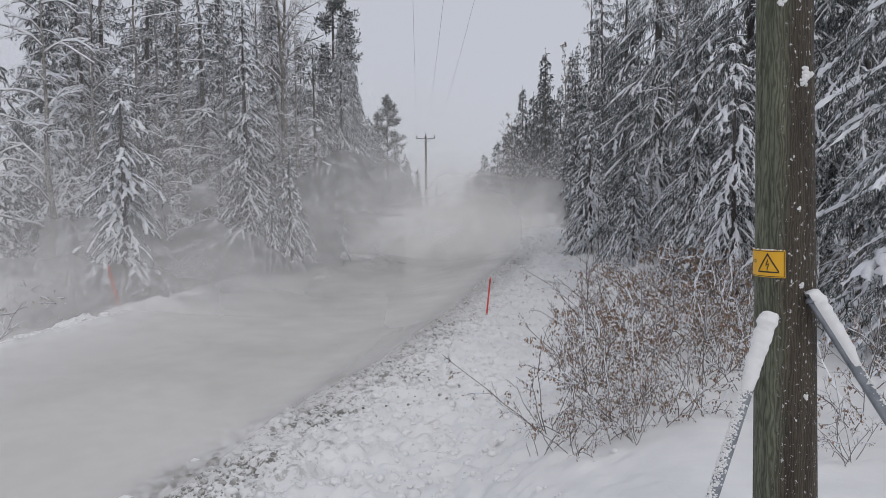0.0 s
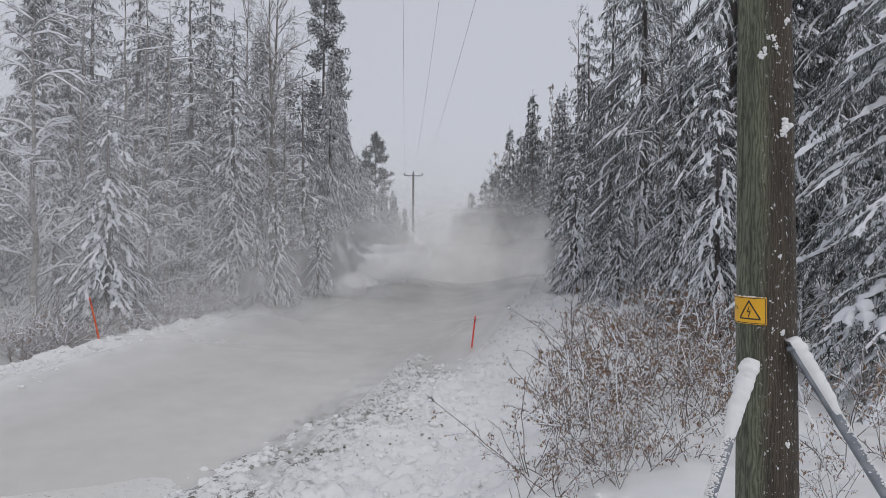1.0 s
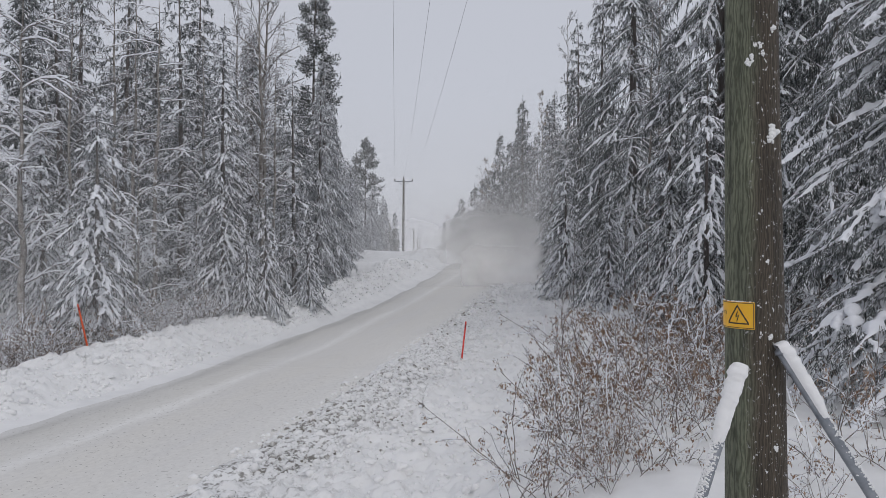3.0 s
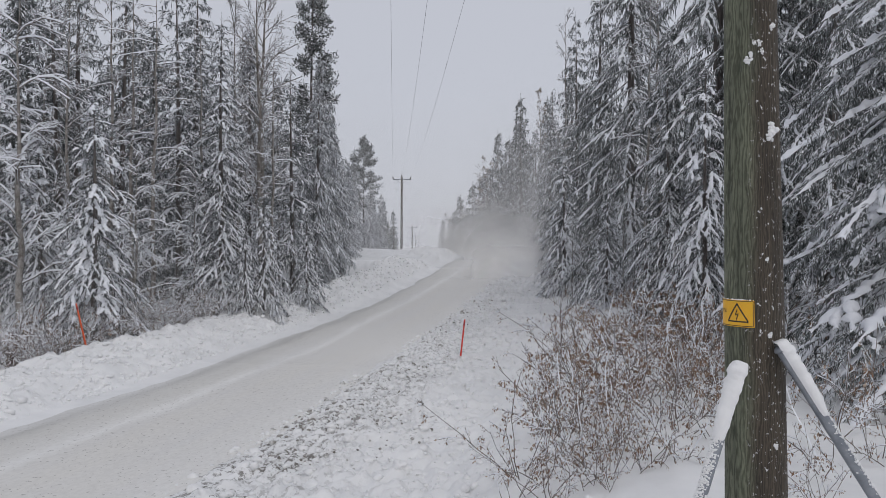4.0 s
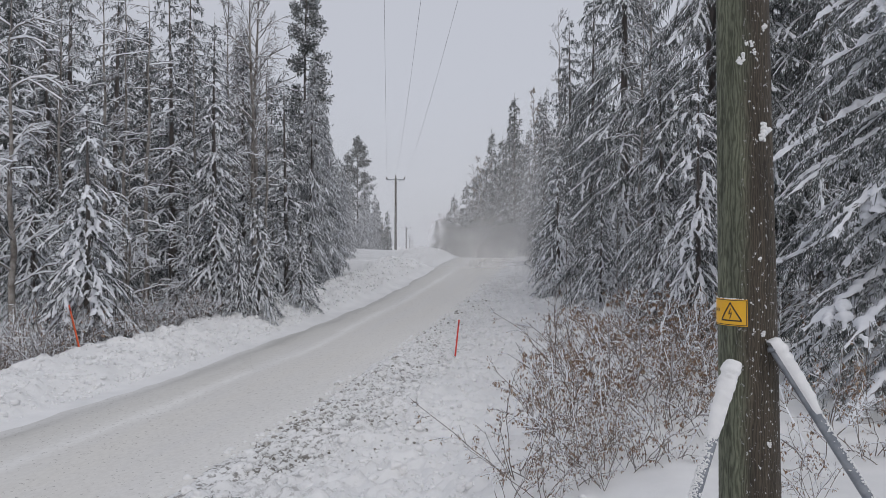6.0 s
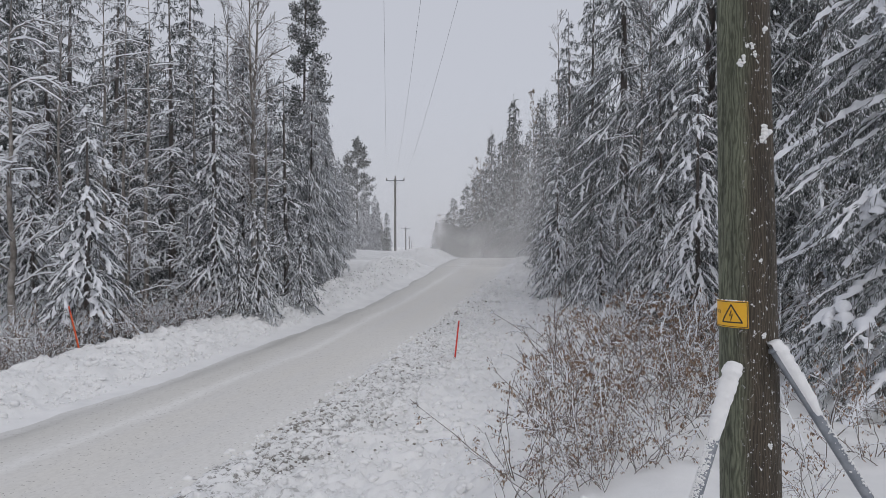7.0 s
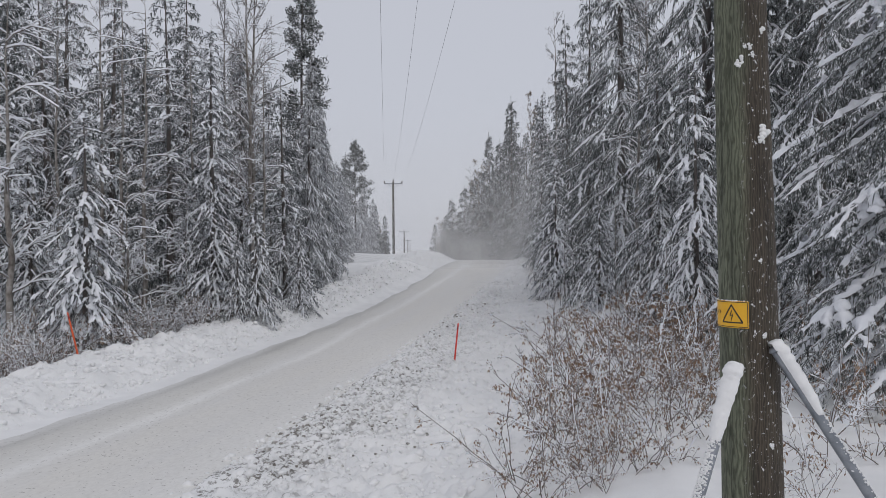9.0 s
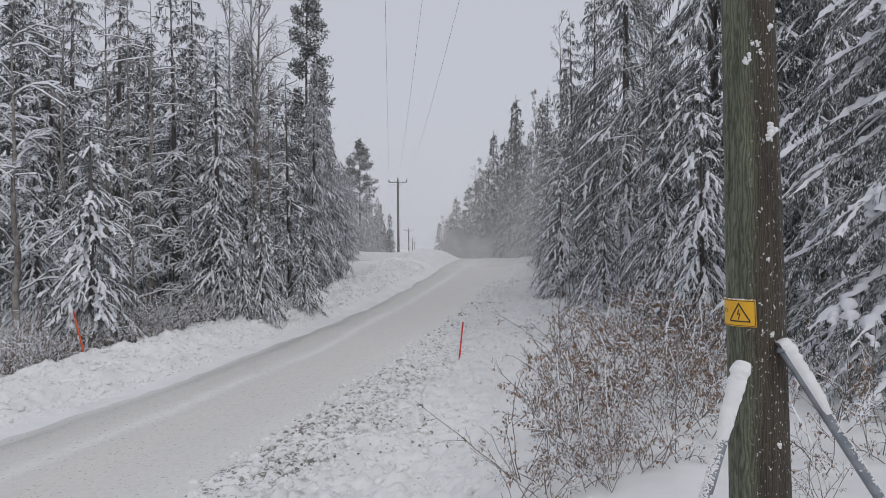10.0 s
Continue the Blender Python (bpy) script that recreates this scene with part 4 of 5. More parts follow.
def distant_wood():
    """The treeline on the horizon, all round."""
    rng = np.random.default_rng(77)
    s = Soup()
    for i in range(1500):
        a = rng.uniform(0, 6.283)
        d = rng.uniform(170, 330)
        x, y = d * math.sin(a), d * math.cos(a)
        if y > 0 and abs(x - float(road_x(y))) < 5:
            continue
        if abs(x) < 34 and -1 < y < 0:
            continue
        z = float(land_z(np.array([x]), np.array([y]), False)[0]) - 0.3
        h = rng.uniform(8, 13)
        r = h * rng.uniform(0.12, 0.2)
        n = 6
        v, f = [], []
        for lv, (q, w) in enumerate(((0.05, 1.0), (0.3, 0.55), (0.32, 0.85), (0.55, 0.38), (0.57, 0.6), (0.8, 0.18), (0.82, 0.3), (1.0, 0.01))):
            for k in range(n):
                t = k * 6.283 / n + rng.normal(0, 0.2) + lv
                rr = r * w * rng.uniform(0.75, 1.25)
                v.append((x + rr * math.cos(t), y + rr * math.sin(t), z + h * q + rng.normal(0, 0.1)))
        for lv in range(7):
            for k in range(n):
                k2 = (k + 1) % n
                f.append((lv * n + k, lv * n + k2, (lv + 1) * n + k2, (lv + 1) * n + k))
        s.add(v, f)
    return tagged(new("far_wood", s.mesh("far_wood", M_FARWOOD, False)), "distant snowy spruce forest along the horizon", "forest", kind="stuff")


M_FARWOOD = simple("far_frosted_needles", [(0.3, (0.09, 0.1, 0.1)), (0.7, (0.24, 0.25, 0.25))], 0.8, 0.9, 0, island=True)
distant_wood()


# ---------------- the power line ----------------
POLE_X, POLE_Y, POLE_LEAN = 1.309, 2.81, -0.0185


def pole_axis(z):
    return np.array((POLE_X + POLE_LEAN * (z - 2.6), POLE_Y, z))


def pole_radius(z):
    return max(0.082, 0.1125 - 0.0088 * (z - 2.088))


def lump(soup, centre, size, rng, flat=1.0):
    t = 1.618
    ico = np.array([(-1, t, 0), (1, t, 0), (-1, -t, 0), (1, -t, 0), (0, -1, t), (0, 1, t), (0, -1, -t), (0, 1, -t), (t, 0, -1), (t, 0, 1), (-t, 0, -1), (-t, 0, 1)]) / 1.9
    faces = [(0, 11, 5), (0, 5, 1), (0, 1, 7), (0, 7, 10), (0, 10, 11), (1, 5, 9), (5, 11, 4), (11, 10, 2), (10, 7, 6), (7, 1, 8),
             (3, 9, 4), (3, 4, 2), (3, 2, 6), (3, 6, 8), (3, 8, 9), (4, 9, 5), (2, 4, 11), (6, 2, 10), (8, 6, 7), (9, 8, 1)]
    turn = np.array(Euler(rng.uniform(0, 6.28, 3)).to_matrix())
    v = (ico * rng.uniform(0.7, 1.2, (12, 1))) @ turn.T * size * rng.uniform(0.75, 1.25, 3)
    v[:, 2] *= flat
    soup.add(v + centre, faces)


def utility_pole():
    ob = tagged(new("utility_pole"), "weathered green-brown wooden power pole flecked with snow", "utility pole")
    base = at_land(POLE_X, POLE_Y)
    s = Soup()
    rng = np.random.default_rng(3)
    zs = np.concatenate([np.linspace(base - 0.4, 5.0, 60), np.linspace(5.2, 10.2, 12)])
    n = 40
    ang = np.linspace(0, 2 * math.pi, n, endpoint=False)
    v = []
    for z in zs:
        c, r = pole_axis(z), pole_radius(z)
        rr = r * (1 + 0.012 * smooth_noise(ang * 1.9, np.full(n, z * 1.1), 31) + 0.006 * smooth_noise(ang * 8, np.full(n, z * 0.7), 32))
        v.append(np.stack([c[0] + rr * np.cos(ang), c[1] + rr * np.sin(ang), np.full(n, z)], 1))
    f = [(i * n + k, i * n + (k + 1) % n, (i + 1) * n + (k + 1) % n, (i + 1) * n + k) for i in range(len(zs) - 1) for k in range(n)]
    f.append(tuple((len(zs) - 1) * n + k for k in range(n)))
    s.add(np.concatenate(v) - (POLE_X, POLE_Y, 0), f)
    shaft = part("shaft", s.mesh("shaft", M_POLE), ob)
    ob.location = (POLE_X, POLE_Y, 0)
    # crossarm with three insulators, high above
    arm = Soup()
    z = 9.55
    tube(arm, [(-1.75, 0.02, z), (0.55, 0.02, z)], (0.05, 0.05), 6)
    part("crossarm", arm.mesh("crossarm", M_STEEL), ob)
    for dx in (-1.485, -0.545, 0.395):
        i = Soup()
        tube(i, [(dx, 0.02, z + 0.04), (dx, 0.02, z + 0.1), (dx, 0.02, z + 0.16), (dx, 0.02, z + 0.24)], (0.03, 0.06, 0.065, 0.03), 10)
        part("insulator", i.mesh("insulator", M_INSUL), ob)
    # snow stuck to the wood: bearing from the pole's middle, height, size
    for side, z, size in ((0.3, 3.475, 0.022), (0.38, 3.5, 0.018), (0.24, 3.455, 0.017), (-0.5, 3.74, 0.017), (-0.44, 3.76, 0.01), (-0.1, 3.8, 0.01), (-0.05, 3.77, 0.009), (0.42, 3.87, 0.013), (-0.3, 3.805, 0.009), (0.05, 3.0, 0.007), (0.12, 2.72, 0.01), (0.25, 2.31, 0.011)):
        sn = Soup()
        r = pole_radius(z)
        for q in range(14):
            lump(sn, pole_axis(z) - (POLE_X, POLE_Y, 0) + (r * math.sin(side) + rng.normal(0, size * 0.4), -r * math.cos(side) + rng.normal(0, size * 0.15), rng.normal(0, size * 0.5)), size * rng.uniform(0.25, 0.6), rng)
        part("snow_patch", sn.mesh("snow_patch", M_SNOW), ob)
    return ob


utility_pole()


def on_pole(a, z, lift):
    """A point on the pole: arc length to the left of the middle, height."""
    r = pole_radius(z)
    c = pole_axis(z)
    t = a / r + 0.42
    return (c[0] - (r + lift) * math.sin(t), c[1] - (r + lift) * math.cos(t), z)


def wrapped(name, outline, lift, thick, mat, parent, label=""):
    """A thin plate bent round the pole from strips of (a, z) pairs: lower and upper edge."""
    s = Soup()
    n = len(outline)
    v = [on_pole(a, z0, lift) for a, z0, z1 in outline] + [on_pole(a, z1, lift) for a, z0, z1 in outline]
    v += [on_pole(a, z0, lift - thick) for a, z0, z1 in outline] + [on_pole(a, z1, lift - thick) for a, z0, z1 in outline]
    f = []
    for i in range(n - 1):
        f.append((i, n + i, n + i + 1, i + 1))
        f.append((2 * n + i, 2 * n + i + 1, 3 * n + i + 1, 3 * n + i))
        f.append((i, i + 1, 2 * n + i + 1, 2 * n + i))
        f.append((n + i, 3 * n + i, 3 * n + i + 1, n + i + 1))
    f += [(0, 2 * n, 3 * n, n), (n - 1, 2 * n - 1, 4 * n - 1, 3 * n - 1)]
    s.add(v, f)
    return part(name, s.mesh(name, mat, False), parent, label)


def bar(a0, z0, a1, z1, w, steps_n=8):
    """A straight stroke on the plate as a strip."""
    if abs(a1 - a0) < 1e-4:
        return [(a0 - w / 2, z0, z1), (a0 + w / 2, z0, z1)]
    h = w * math.hypot(a1 - a0, z1 - z0) / abs(a1 - a0) / 2
    return [(a0 + (a1 - a0) * i / steps_n, z0 + (z1 - z0) * i / steps_n - h, z0 + (z1 - z0) * i / steps_n + h) for i in range(steps_n + 1)]


def warning_sign():
    sign = tagged(new("warning_sign"), "yellow electrical warning sign bent round the wooden pole", "sign")
    zb, zt = 2.745, 2.846
    A0 = -0.001                                   # right-hand edge
    plate = wrapped("plate", [(A0 + i * 0.215 / 24, zb, zt) for i in range(25)], 0.005, 0.003, M_YELLOW, sign)
    for k, (p, q) in enumerate((((A0 + 0.004, zb + 0.004), (A0 + 0.211, zb + 0.004)), ((A0 + 0.004, zt - 0.004), (A0 + 0.211, zt - 0.004)))):
        wrapped("border", bar(*p, *q, 0.0022, 24), 0.0062, 0.001, M_BLACK, plate)
    for a in (A0 + 0.004, A0 + 0.211):
        wrapped("border", bar(a, zb + 0.004, a, zt - 0.004, 0.0022), 0.0062, 0.001, M_BLACK, plate)
    l, r, ap = (A0 + 0.101, zb + 0.02), (A0 + 0.02, zb + 0.02), (A0 + 0.0605, zt - 0.015)
    for p, q in ((l, r), (l, ap), (r, ap)):
        wrapped("triangle_edge", bar(*p, *q, 0.0048), 0.0064, 0.001, M_BLACK, plate)
    m = A0 + 0.0605
    for p, q in (((m - 0.001, zb + 0.064), (m + 0.007, zb + 0.045)), ((m + 0.007, zb + 0.045), (m - 0.005, zb + 0.049)), ((m - 0.005, zb + 0.049), (m + 0.003, zb + 0.027))):
        wrapped("lightning_bolt", bar(*p, *q, 0.0032), 0.0064, 0.001, M_BLACK, plate)
    # the readable end of the word
    cu = bpy.data.curves.new("word", "FONT")
    cu.body = "ara"
    cu.size = 0.026
    cu.align_x = "LEFT"
    tmp = new("word_form", cu)
    bpy.context.view_layer.update()
    me = bpy.data.meshes.new_from_object(tmp.evaluated_get(bpy.context.evaluated_depsgraph_get()))
    bpy.data.objects.remove(tmp)
    for v in me.vertices:
        v.co = on_pole(A0 + 0.143 - v.co.x, zb + 0.052 + v.co.y, 0.0064)
    me.materials.clear()
    me.materials.append(M_BLACK)
    me.name = "lettering"
    part("lettering", me, plate)
    # hoar along the upper rim
    s = Soup()
    rng = np.random.default_rng(8)
    for i in range(40):
        lump(s, np.array(on_pole(A0 + rng.uniform(0, 0.2), zt + 0.001, 0.003)), rng.uniform(0.002, 0.004), rng)
    part("frost", s.mesh("frost", M_SNOW), sign)
    return sign


warning_sign()


def support_stay(top, low, heavy, label):
    """A steel tube that props the pole, with snow lying on it."""
    ob = tagged(new("support_stay"), label, "stay", "pole stays")
    top, low = np.array(top), np.array(low)
    q = np.linspace(0, 1, 24)
    pts = top + (low - top) * q[:, None]
    s = Soup()
    tube(s, pts, np.full(24, 0.0195), 16)
    part("tube", s.mesh("tube", M_STEEL), ob)
    s = Soup()
    fl = top + (low - top) / np.linalg.norm(low - top) * -0.012
    tube(s, [fl, top], (0.02, 0.026), 12)
    part("end_cap", s.mesh("end_cap", M_STEEL), ob)
    rng = np.random.default_rng(int(heavy * 100))

    def cover(name, a, b, thick, wide, n):
        ps = top + (low - top) * np.linspace(a, b, n)[:, None]
        sn = Soup()
        ax = (low - top) / np.linalg.norm(low - top)
        side = np.cross(ax, (0, 0, 1.0))
        side /= np.linalg.norm(side)
        upv = np.cross(side, ax)
        upv *= np.sign(upv[2])
        m = 11
        v = np.zeros((n, m, 3))
        for i in range(n):
            end = min(1.0, (i + 0.3) / 3, (n - 1 - i + 0.2) / 9) ** 0.5 * (1.1 - 0.5 * i / n)
            for k in range(m):
                t = -1.9 + 3.8 * k / (m - 1)
                wob = 0.85 + 0.16 * float(smooth_noise(np.array([i * 0.33]), np.array([t * 1.3]), 71)[0]) + 0.12 * float(smooth_noise(np.array([i * 1.1]), np.array([t * 3.0]), 72)[0])
                r = 0.018 + thick * end * max(0.0, math.cos(t * 0.82) + 0.35 * wob - 0.25) ** 0.7 * wob * 1.5
                v[i, k] = ps[i] + side * r * math.sin(t) * wide + upv * r * math.cos(t)
        f = [(i * m + k, i * m + k + 1, (i + 1) * m + k + 1, (i + 1) * m + k) for i in range(n - 1) for k in range(m - 1)]
        f += [tuple(range(m))[::-1], tuple((n - 1) * m + k for k in range(m))]
        sn.add(v.reshape(-1, 3), f)
        part(name, sn.mesh(name, M_SNOW), ob)

    cover("snow_cap", -0.03, heavy, 0.0195, 1.0, 46)
    # thin crust and grains further down
    sn = Soup()
    ax = (low - top) / np.linalg.norm(low - top)
    side = np.cross(ax, (0, 0, 1.0))
    side /= np.linalg.norm(side)
    upv = np.cross(side, ax)
    upv *= np.sign(upv[2])
    for i in range(900):
        t = rng.normal(0, 0.62)
        p = top + (low - top) * rng.uniform(heavy - 0.02, 1.0) + side * 0.0198 * math.sin(t) + upv * 0.0198 * math.cos(t)
        lump(sn, p, rng.uniform(0.002, 0.006), rng, 0.8)
    part("snow_crust", sn.mesh("snow_crust", M_SNOW), ob)
    return ob


support_stay((1.158, 2.593, 2.611), (0.856, 2.416, 1.915), 0.34, "grey steel stay tube thickly capped with snow")
support_stay((1.346, 2.675, 2.668), (1.905, 2.641, 1.780), 0.27, "grey steel stay tube thickly capped with snow")


def line_pole(x, y, top):
    base = at_land(x, y)
    ob = tagged(new("utility_pole"), "grey wooden power-line pole with a steel crossarm", "utility pole", "power line poles")
    ob.location = (x, y, 0)
    s = Soup()
    tube(s, [(0, 0, base - 0.5), (0, 0, (base + top) / 2), (0, 0, top)], (0.15, 0.13, 0.105), 12)
    part("shaft", s.mesh("shaft", M_POLE), ob)
    s = Soup()
    tube(s, [(-1.0, 0, top - 0.22), (1.0, 0, top - 0.22)], (0.055, 0.055), 6)
    part("crossarm", s.mesh("crossarm", M_STEEL), ob)
    for d in (-1, 1):
        s = Soup()
        tube(s, [(d * 0.62, 0, top - 0.24), (0, -0.05, top - 0.75)], (0.025, 0.025), 6)
        part("brace", s.mesh("brace", M_STEEL), ob)
    for dx, dz in ((-0.95, 0.0), (0.0, 0.2), (0.95, 0.0)):
        s = Soup()
        z = top - 0.2 + dz
        tube(s, [(dx, 0, z), (dx, 0, z + 0.1), (dx, 0, z + 0.2), (dx, 0, z + 0.28)], (0.03, 0.065, 0.065, 0.03), 8)
        part("insulator", s.mesh("insulator", M_INSUL), ob)
    return ob


LINEPOLES = ((-1.90, 80.16, 10.41), (-1.53, 160.21, 7.10), (-1.10, 240.27, 6.18), (-0.51, 330.33, 5.58))
for row in LINEPOLES:
    line_pole(*row)


def wire(a, b, sag, r):
    q = np.linspace(0, 1, 40)
    pts = np.array(a) + (np.array(b) - np.array(a)) * q[:, None]
    pts[:, 2] -= sag * 4 * q * (1 - q)
    s = Soup()
    tube(s, pts, np.full(40, r), 6)
    return tagged(new("power_line", s.mesh("power_line", M_WIRE)), "thin overhead conductor wire between power poles", "power line", "overhead wires")


for k, (dx, dz) in enumerate(((-0.95, 0.08), (0.0, 0.28), (0.95, 0.08))):
    near = (POLE_X + (-1.485, -0.545, 0.395)[k], POLE_Y + 0.02, 9.79)
    last = near
    for j, (x, y, top) in enumerate(LINEPOLES):
        here = (x + dx, y, top + dz)
        wire(last, here, 0.9 if j == 0 else 1.1, 0.0042)
        last = here


# ---------------- snow stakes ----------------
def snow_stake(x, y, tip, lean_x, lean_y, mat, label):
    base = at_land(x, y)
    ob = tagged(new("snow_stake"), label, "snow stake", "roadside snow stakes")
    s = Soup()
    h = tip - base
    tube(s, [(-lean_x * 0.3, 0, -0.25), (0, 0, 0), (lean_x * h * 0.5, lean_y * h * 0.5, h * 0.5), (lean_x * h, lean_y * h, h - 0.01), (lean_x * h, lean_y * h, h)], (0.022, 0.022, 0.021, 0.019, 0.012), 10)
    part("stick", s.mesh("stick", mat), ob)
    s = Soup()
    q = np.array((0.86, 0.93))
    tube(s, [(lean_x * h * k, lean_y * h * k, h * k) for k in q], (0.0225, 0.0222), 10)
    part("reflector_band", s.mesh("reflector_band", M_BAND), ob)
    ob.location = (x, y, base)
    return ob


M_BAND = simple("dark_reflector", [(0.3, (0.3, 0.03, 0.03)), (0.7, (0.42, 0.05, 0.045))], 6, 0.35, 0)
snow_stake(1.04, 18.27, 1.21, 0.106, 0.0, M_STAKE, "thin red plastic snow stake leaning in the verge")
snow_stake(-7.96, 17.96, 1.62, -0.229, 0.0, M_STAKE_OR, "orange-red plastic snow stake leaning behind the snowbank")


# ---------------- shrubs ----------------
def shrub_meshes(seed, stems, height, spread, leaf, snow, counts=(5, 4)):
    rng = np.random.default_rng(seed)
    wood, load, leaves = Soup(), Soup(), Soup()
    out = []
    for k in range(stems):
        az = rng.uniform(0, 6.283)
        el = rng.uniform(0.6, 1.35)
        p = np.array((rng.normal(0, 0.12 * spread), rng.normal(0, 0.12 * spread), -0.05))
        w = np.array((math.cos(az) * math.cos(el), math.sin(az) * math.cos(el), math.sin(el)))
        limb_paths(rng, p, w, height * rng.uniform(0.6, 1.15), 0, counts, -0.05, out)
    for pts, depth, L in out:
        r = (0.0075, 0.0042, 0.0028)[min(depth, 2)]
        tube(wood, pts, r * np.linspace(1, 0.45, len(pts)), 4 if depth == 0 else 3, False)
        if rng.random() < snow:
            w = r * np.linspace(1.1, 0.8, len(pts)) + 0.0022
            i = rng.integers(0, max(1, len(pts) - 2))
            snow_ridge(load, pts[i:] + (0, 0, r * 0.8), w[i:] * 1.2, 0.012, rng)
        if depth >= 1:
            m = rng.poisson(leaf)
            if m:
                i = rng.integers(1, len(pts), m)
                wy = rng.normal(0, 0.35, (m, 3))
                wy[:, 2] -= 0.9
                wy /= np.linalg.norm(wy, axis=1)[:, None]
                ln = rng.uniform(0.03, 0.07, m)
                blades(leaves, pts[i], wy, ln, ln * rng.uniform(0.3, 0.5, m), rng.normal(0, 1, (m, 3)), True)
    for k in range(int(10 * snow)):
        pts = out[rng.integers(0, len(out))][0]
        lump(load, pts[rng.integers(1, len(pts))] + (0, 0, 0.012), rng.uniform(0.015, 0.035), rng, 0.7)
    return wood.mesh("brushwood", M_STEM), leaves.mesh("leaves", M_LEAF, False), load.mesh("snow_load", M_TREE_SNOW)


SHRUBS = {
    "leafy": (shrub_meshes(51, 8, 1.25, 1.8, 2.0, 0.4, (5, 4)), "bare-twigged shrub with withered brown leaves and snow"),
    "leafy2": (shrub_meshes(52, 9, 1.3, 2.6, 2.3, 0.4, (5, 4)), "bare-twigged shrub with withered brown leaves and snow"),
    "thin": (shrub_meshes(53, 9, 1.2, 1.2, 0.7, 0.35), "thin leafless willow shrub rising from snow"),
    "sapling": (shrub_meshes(54, 3, 1.7, 0.4, 1.6, 0.3, (6, 4)), "slender sapling with a few hanging brown leaves"),
    "snowy": (shrub_meshes(55, 14, 1.4, 2.0, 0.35, 0.6), "leafless shrub thickly covered with snow"),
}
SHRUB_FIRST = {}


def shrub(kind, x, y, size, turn):
    meshes, label = SHRUBS[kind]
    m = Matrix.Translation((x, y, at_land(x, y))) @ Euler((0, 0, turn)).to_matrix().to_4x4()
    if kind in SHRUB_FIRST:
        ob = copy_thing(SHRUB_FIRST[kind], m)
    else:
        ob = SHRUB_FIRST[kind] = tree_thing("shrub", meshes, ("brushwood", "foliage", "snow_load"), label, "shrub", "roadside shrubs")
        ob.matrix_basis = m
    ob.scale = (size, size, size)
    return ob


def shrub_row(rows):
    for i, (kind, x, y, size) in enumerate(rows):
        shrub(kind, x, y, size, i * 1.9 + x)


shrub_row([
    ("thin", 1.20, 7.56, 0.8),
    ("leafy", 1.55, 7.84, 0.75),
    ("leafy", 2.01, 8.32, 0.8),
    ("thin", 2.05, 7.32, 0.6),
    ("leafy2", 2.71, 10.09, 0.95),
    ("leafy", 2.97, 9.08, 0.9),
    ("leafy2", 3.81, 10.85, 1),
    ("sapling", 2.90, 7.28, 0.7),
    ("leafy", 3.95, 10.34, 1),
    ("leafy2", 3.85, 12.35, 1.05),
    ("leafy", 2.57, 11.40, 0.9),
    ("thin", 2.08, 10.92, 0.9),
    ("leafy2", 4.80, 12.31, 1),
])
shrub_row([
    ("sapling", 3.38, 6.06, 0.75),
    ("sapling", 4.09, 7.03, 0.8),
    ("thin", 4.73, 7.80, 0.8),
    ("leafy", 5.94, 9.25, 0.9),
    ("leafy2", 6.08, 10.75, 0.9),
    ("thin", 3.02, 13.88, 1),
    ("leafy2", 3.85, 14.35, 1),
    ("leafy2", 5.08, 14.80, 1.1),
    ("thin", 4.14, 6.33, 0.6),
    ("thin", 3.41, 16.87, 1.1),
    ("leafy", 3.60, 8.85, 0.8),
])
shrub_row([
    ("leafy", 1.60, 8.94, 0.8),
    ("leafy2", 2.01, 9.22, 0.85),
    ("leafy", 2.49, 8.90, 0.8),
    ("leafy", 2.46, 7.90, 0.7),
    ("thin", 2.63, 7.49, 0.6),
    ("leafy2", 3.32, 9.07, 0.8),
    ("thin", 1.61, 7.14, 0.6),
    ("thin", 2.13, 6.51, 0.55),
    ("leafy", 1.82, 6.33, 0.5),
    ("leafy", 1.02, 6.56, 0.5),
    ("thin", 1.22, 6.25, 0.5),
    ("leafy", 1.50, 6.44, 0.5),
    ("thin", 1.58, 6.14, 0.45),
    ("sapling", 2.38, 6.50, 0.6),
    ("leafy", 1.83, 7.13, 0.6),
    ("sapling", 2.77, 7.89, 0.75),
    ("thin", 3.21, 8.07, 0.7),
    ("leafy2", 4.50, 12.82, 1.05),
    ("leafy", 4.60, 11.31, 1),
    ("leafy2", 3.95, 13.34, 1.05),
    ("thin", 2.31, 12.91, 1),
    ("thin", 2.85, 5.20, 0.45),
])
shrub_row([
    ("snowy", -9.49, 17.92, 0.9),
    ("snowy", -9.25, 18.91, 0.9),
    ("thin", -8.82, 17.39, 1),
    ("snowy", -8.03, 19.86, 0.8),
    ("thin", -7.63, 20.35, 0.9),
    ("snowy", -7.52, 21.34, 0.8),
    ("snowy", -6.60, 22.80, 0.8),
    ("thin", -8.70, 19.39, 1.1),
    ("snowy", -7.04, 21.82, 0.7),
    ("thin", -10.00, 17.44, 1),
])
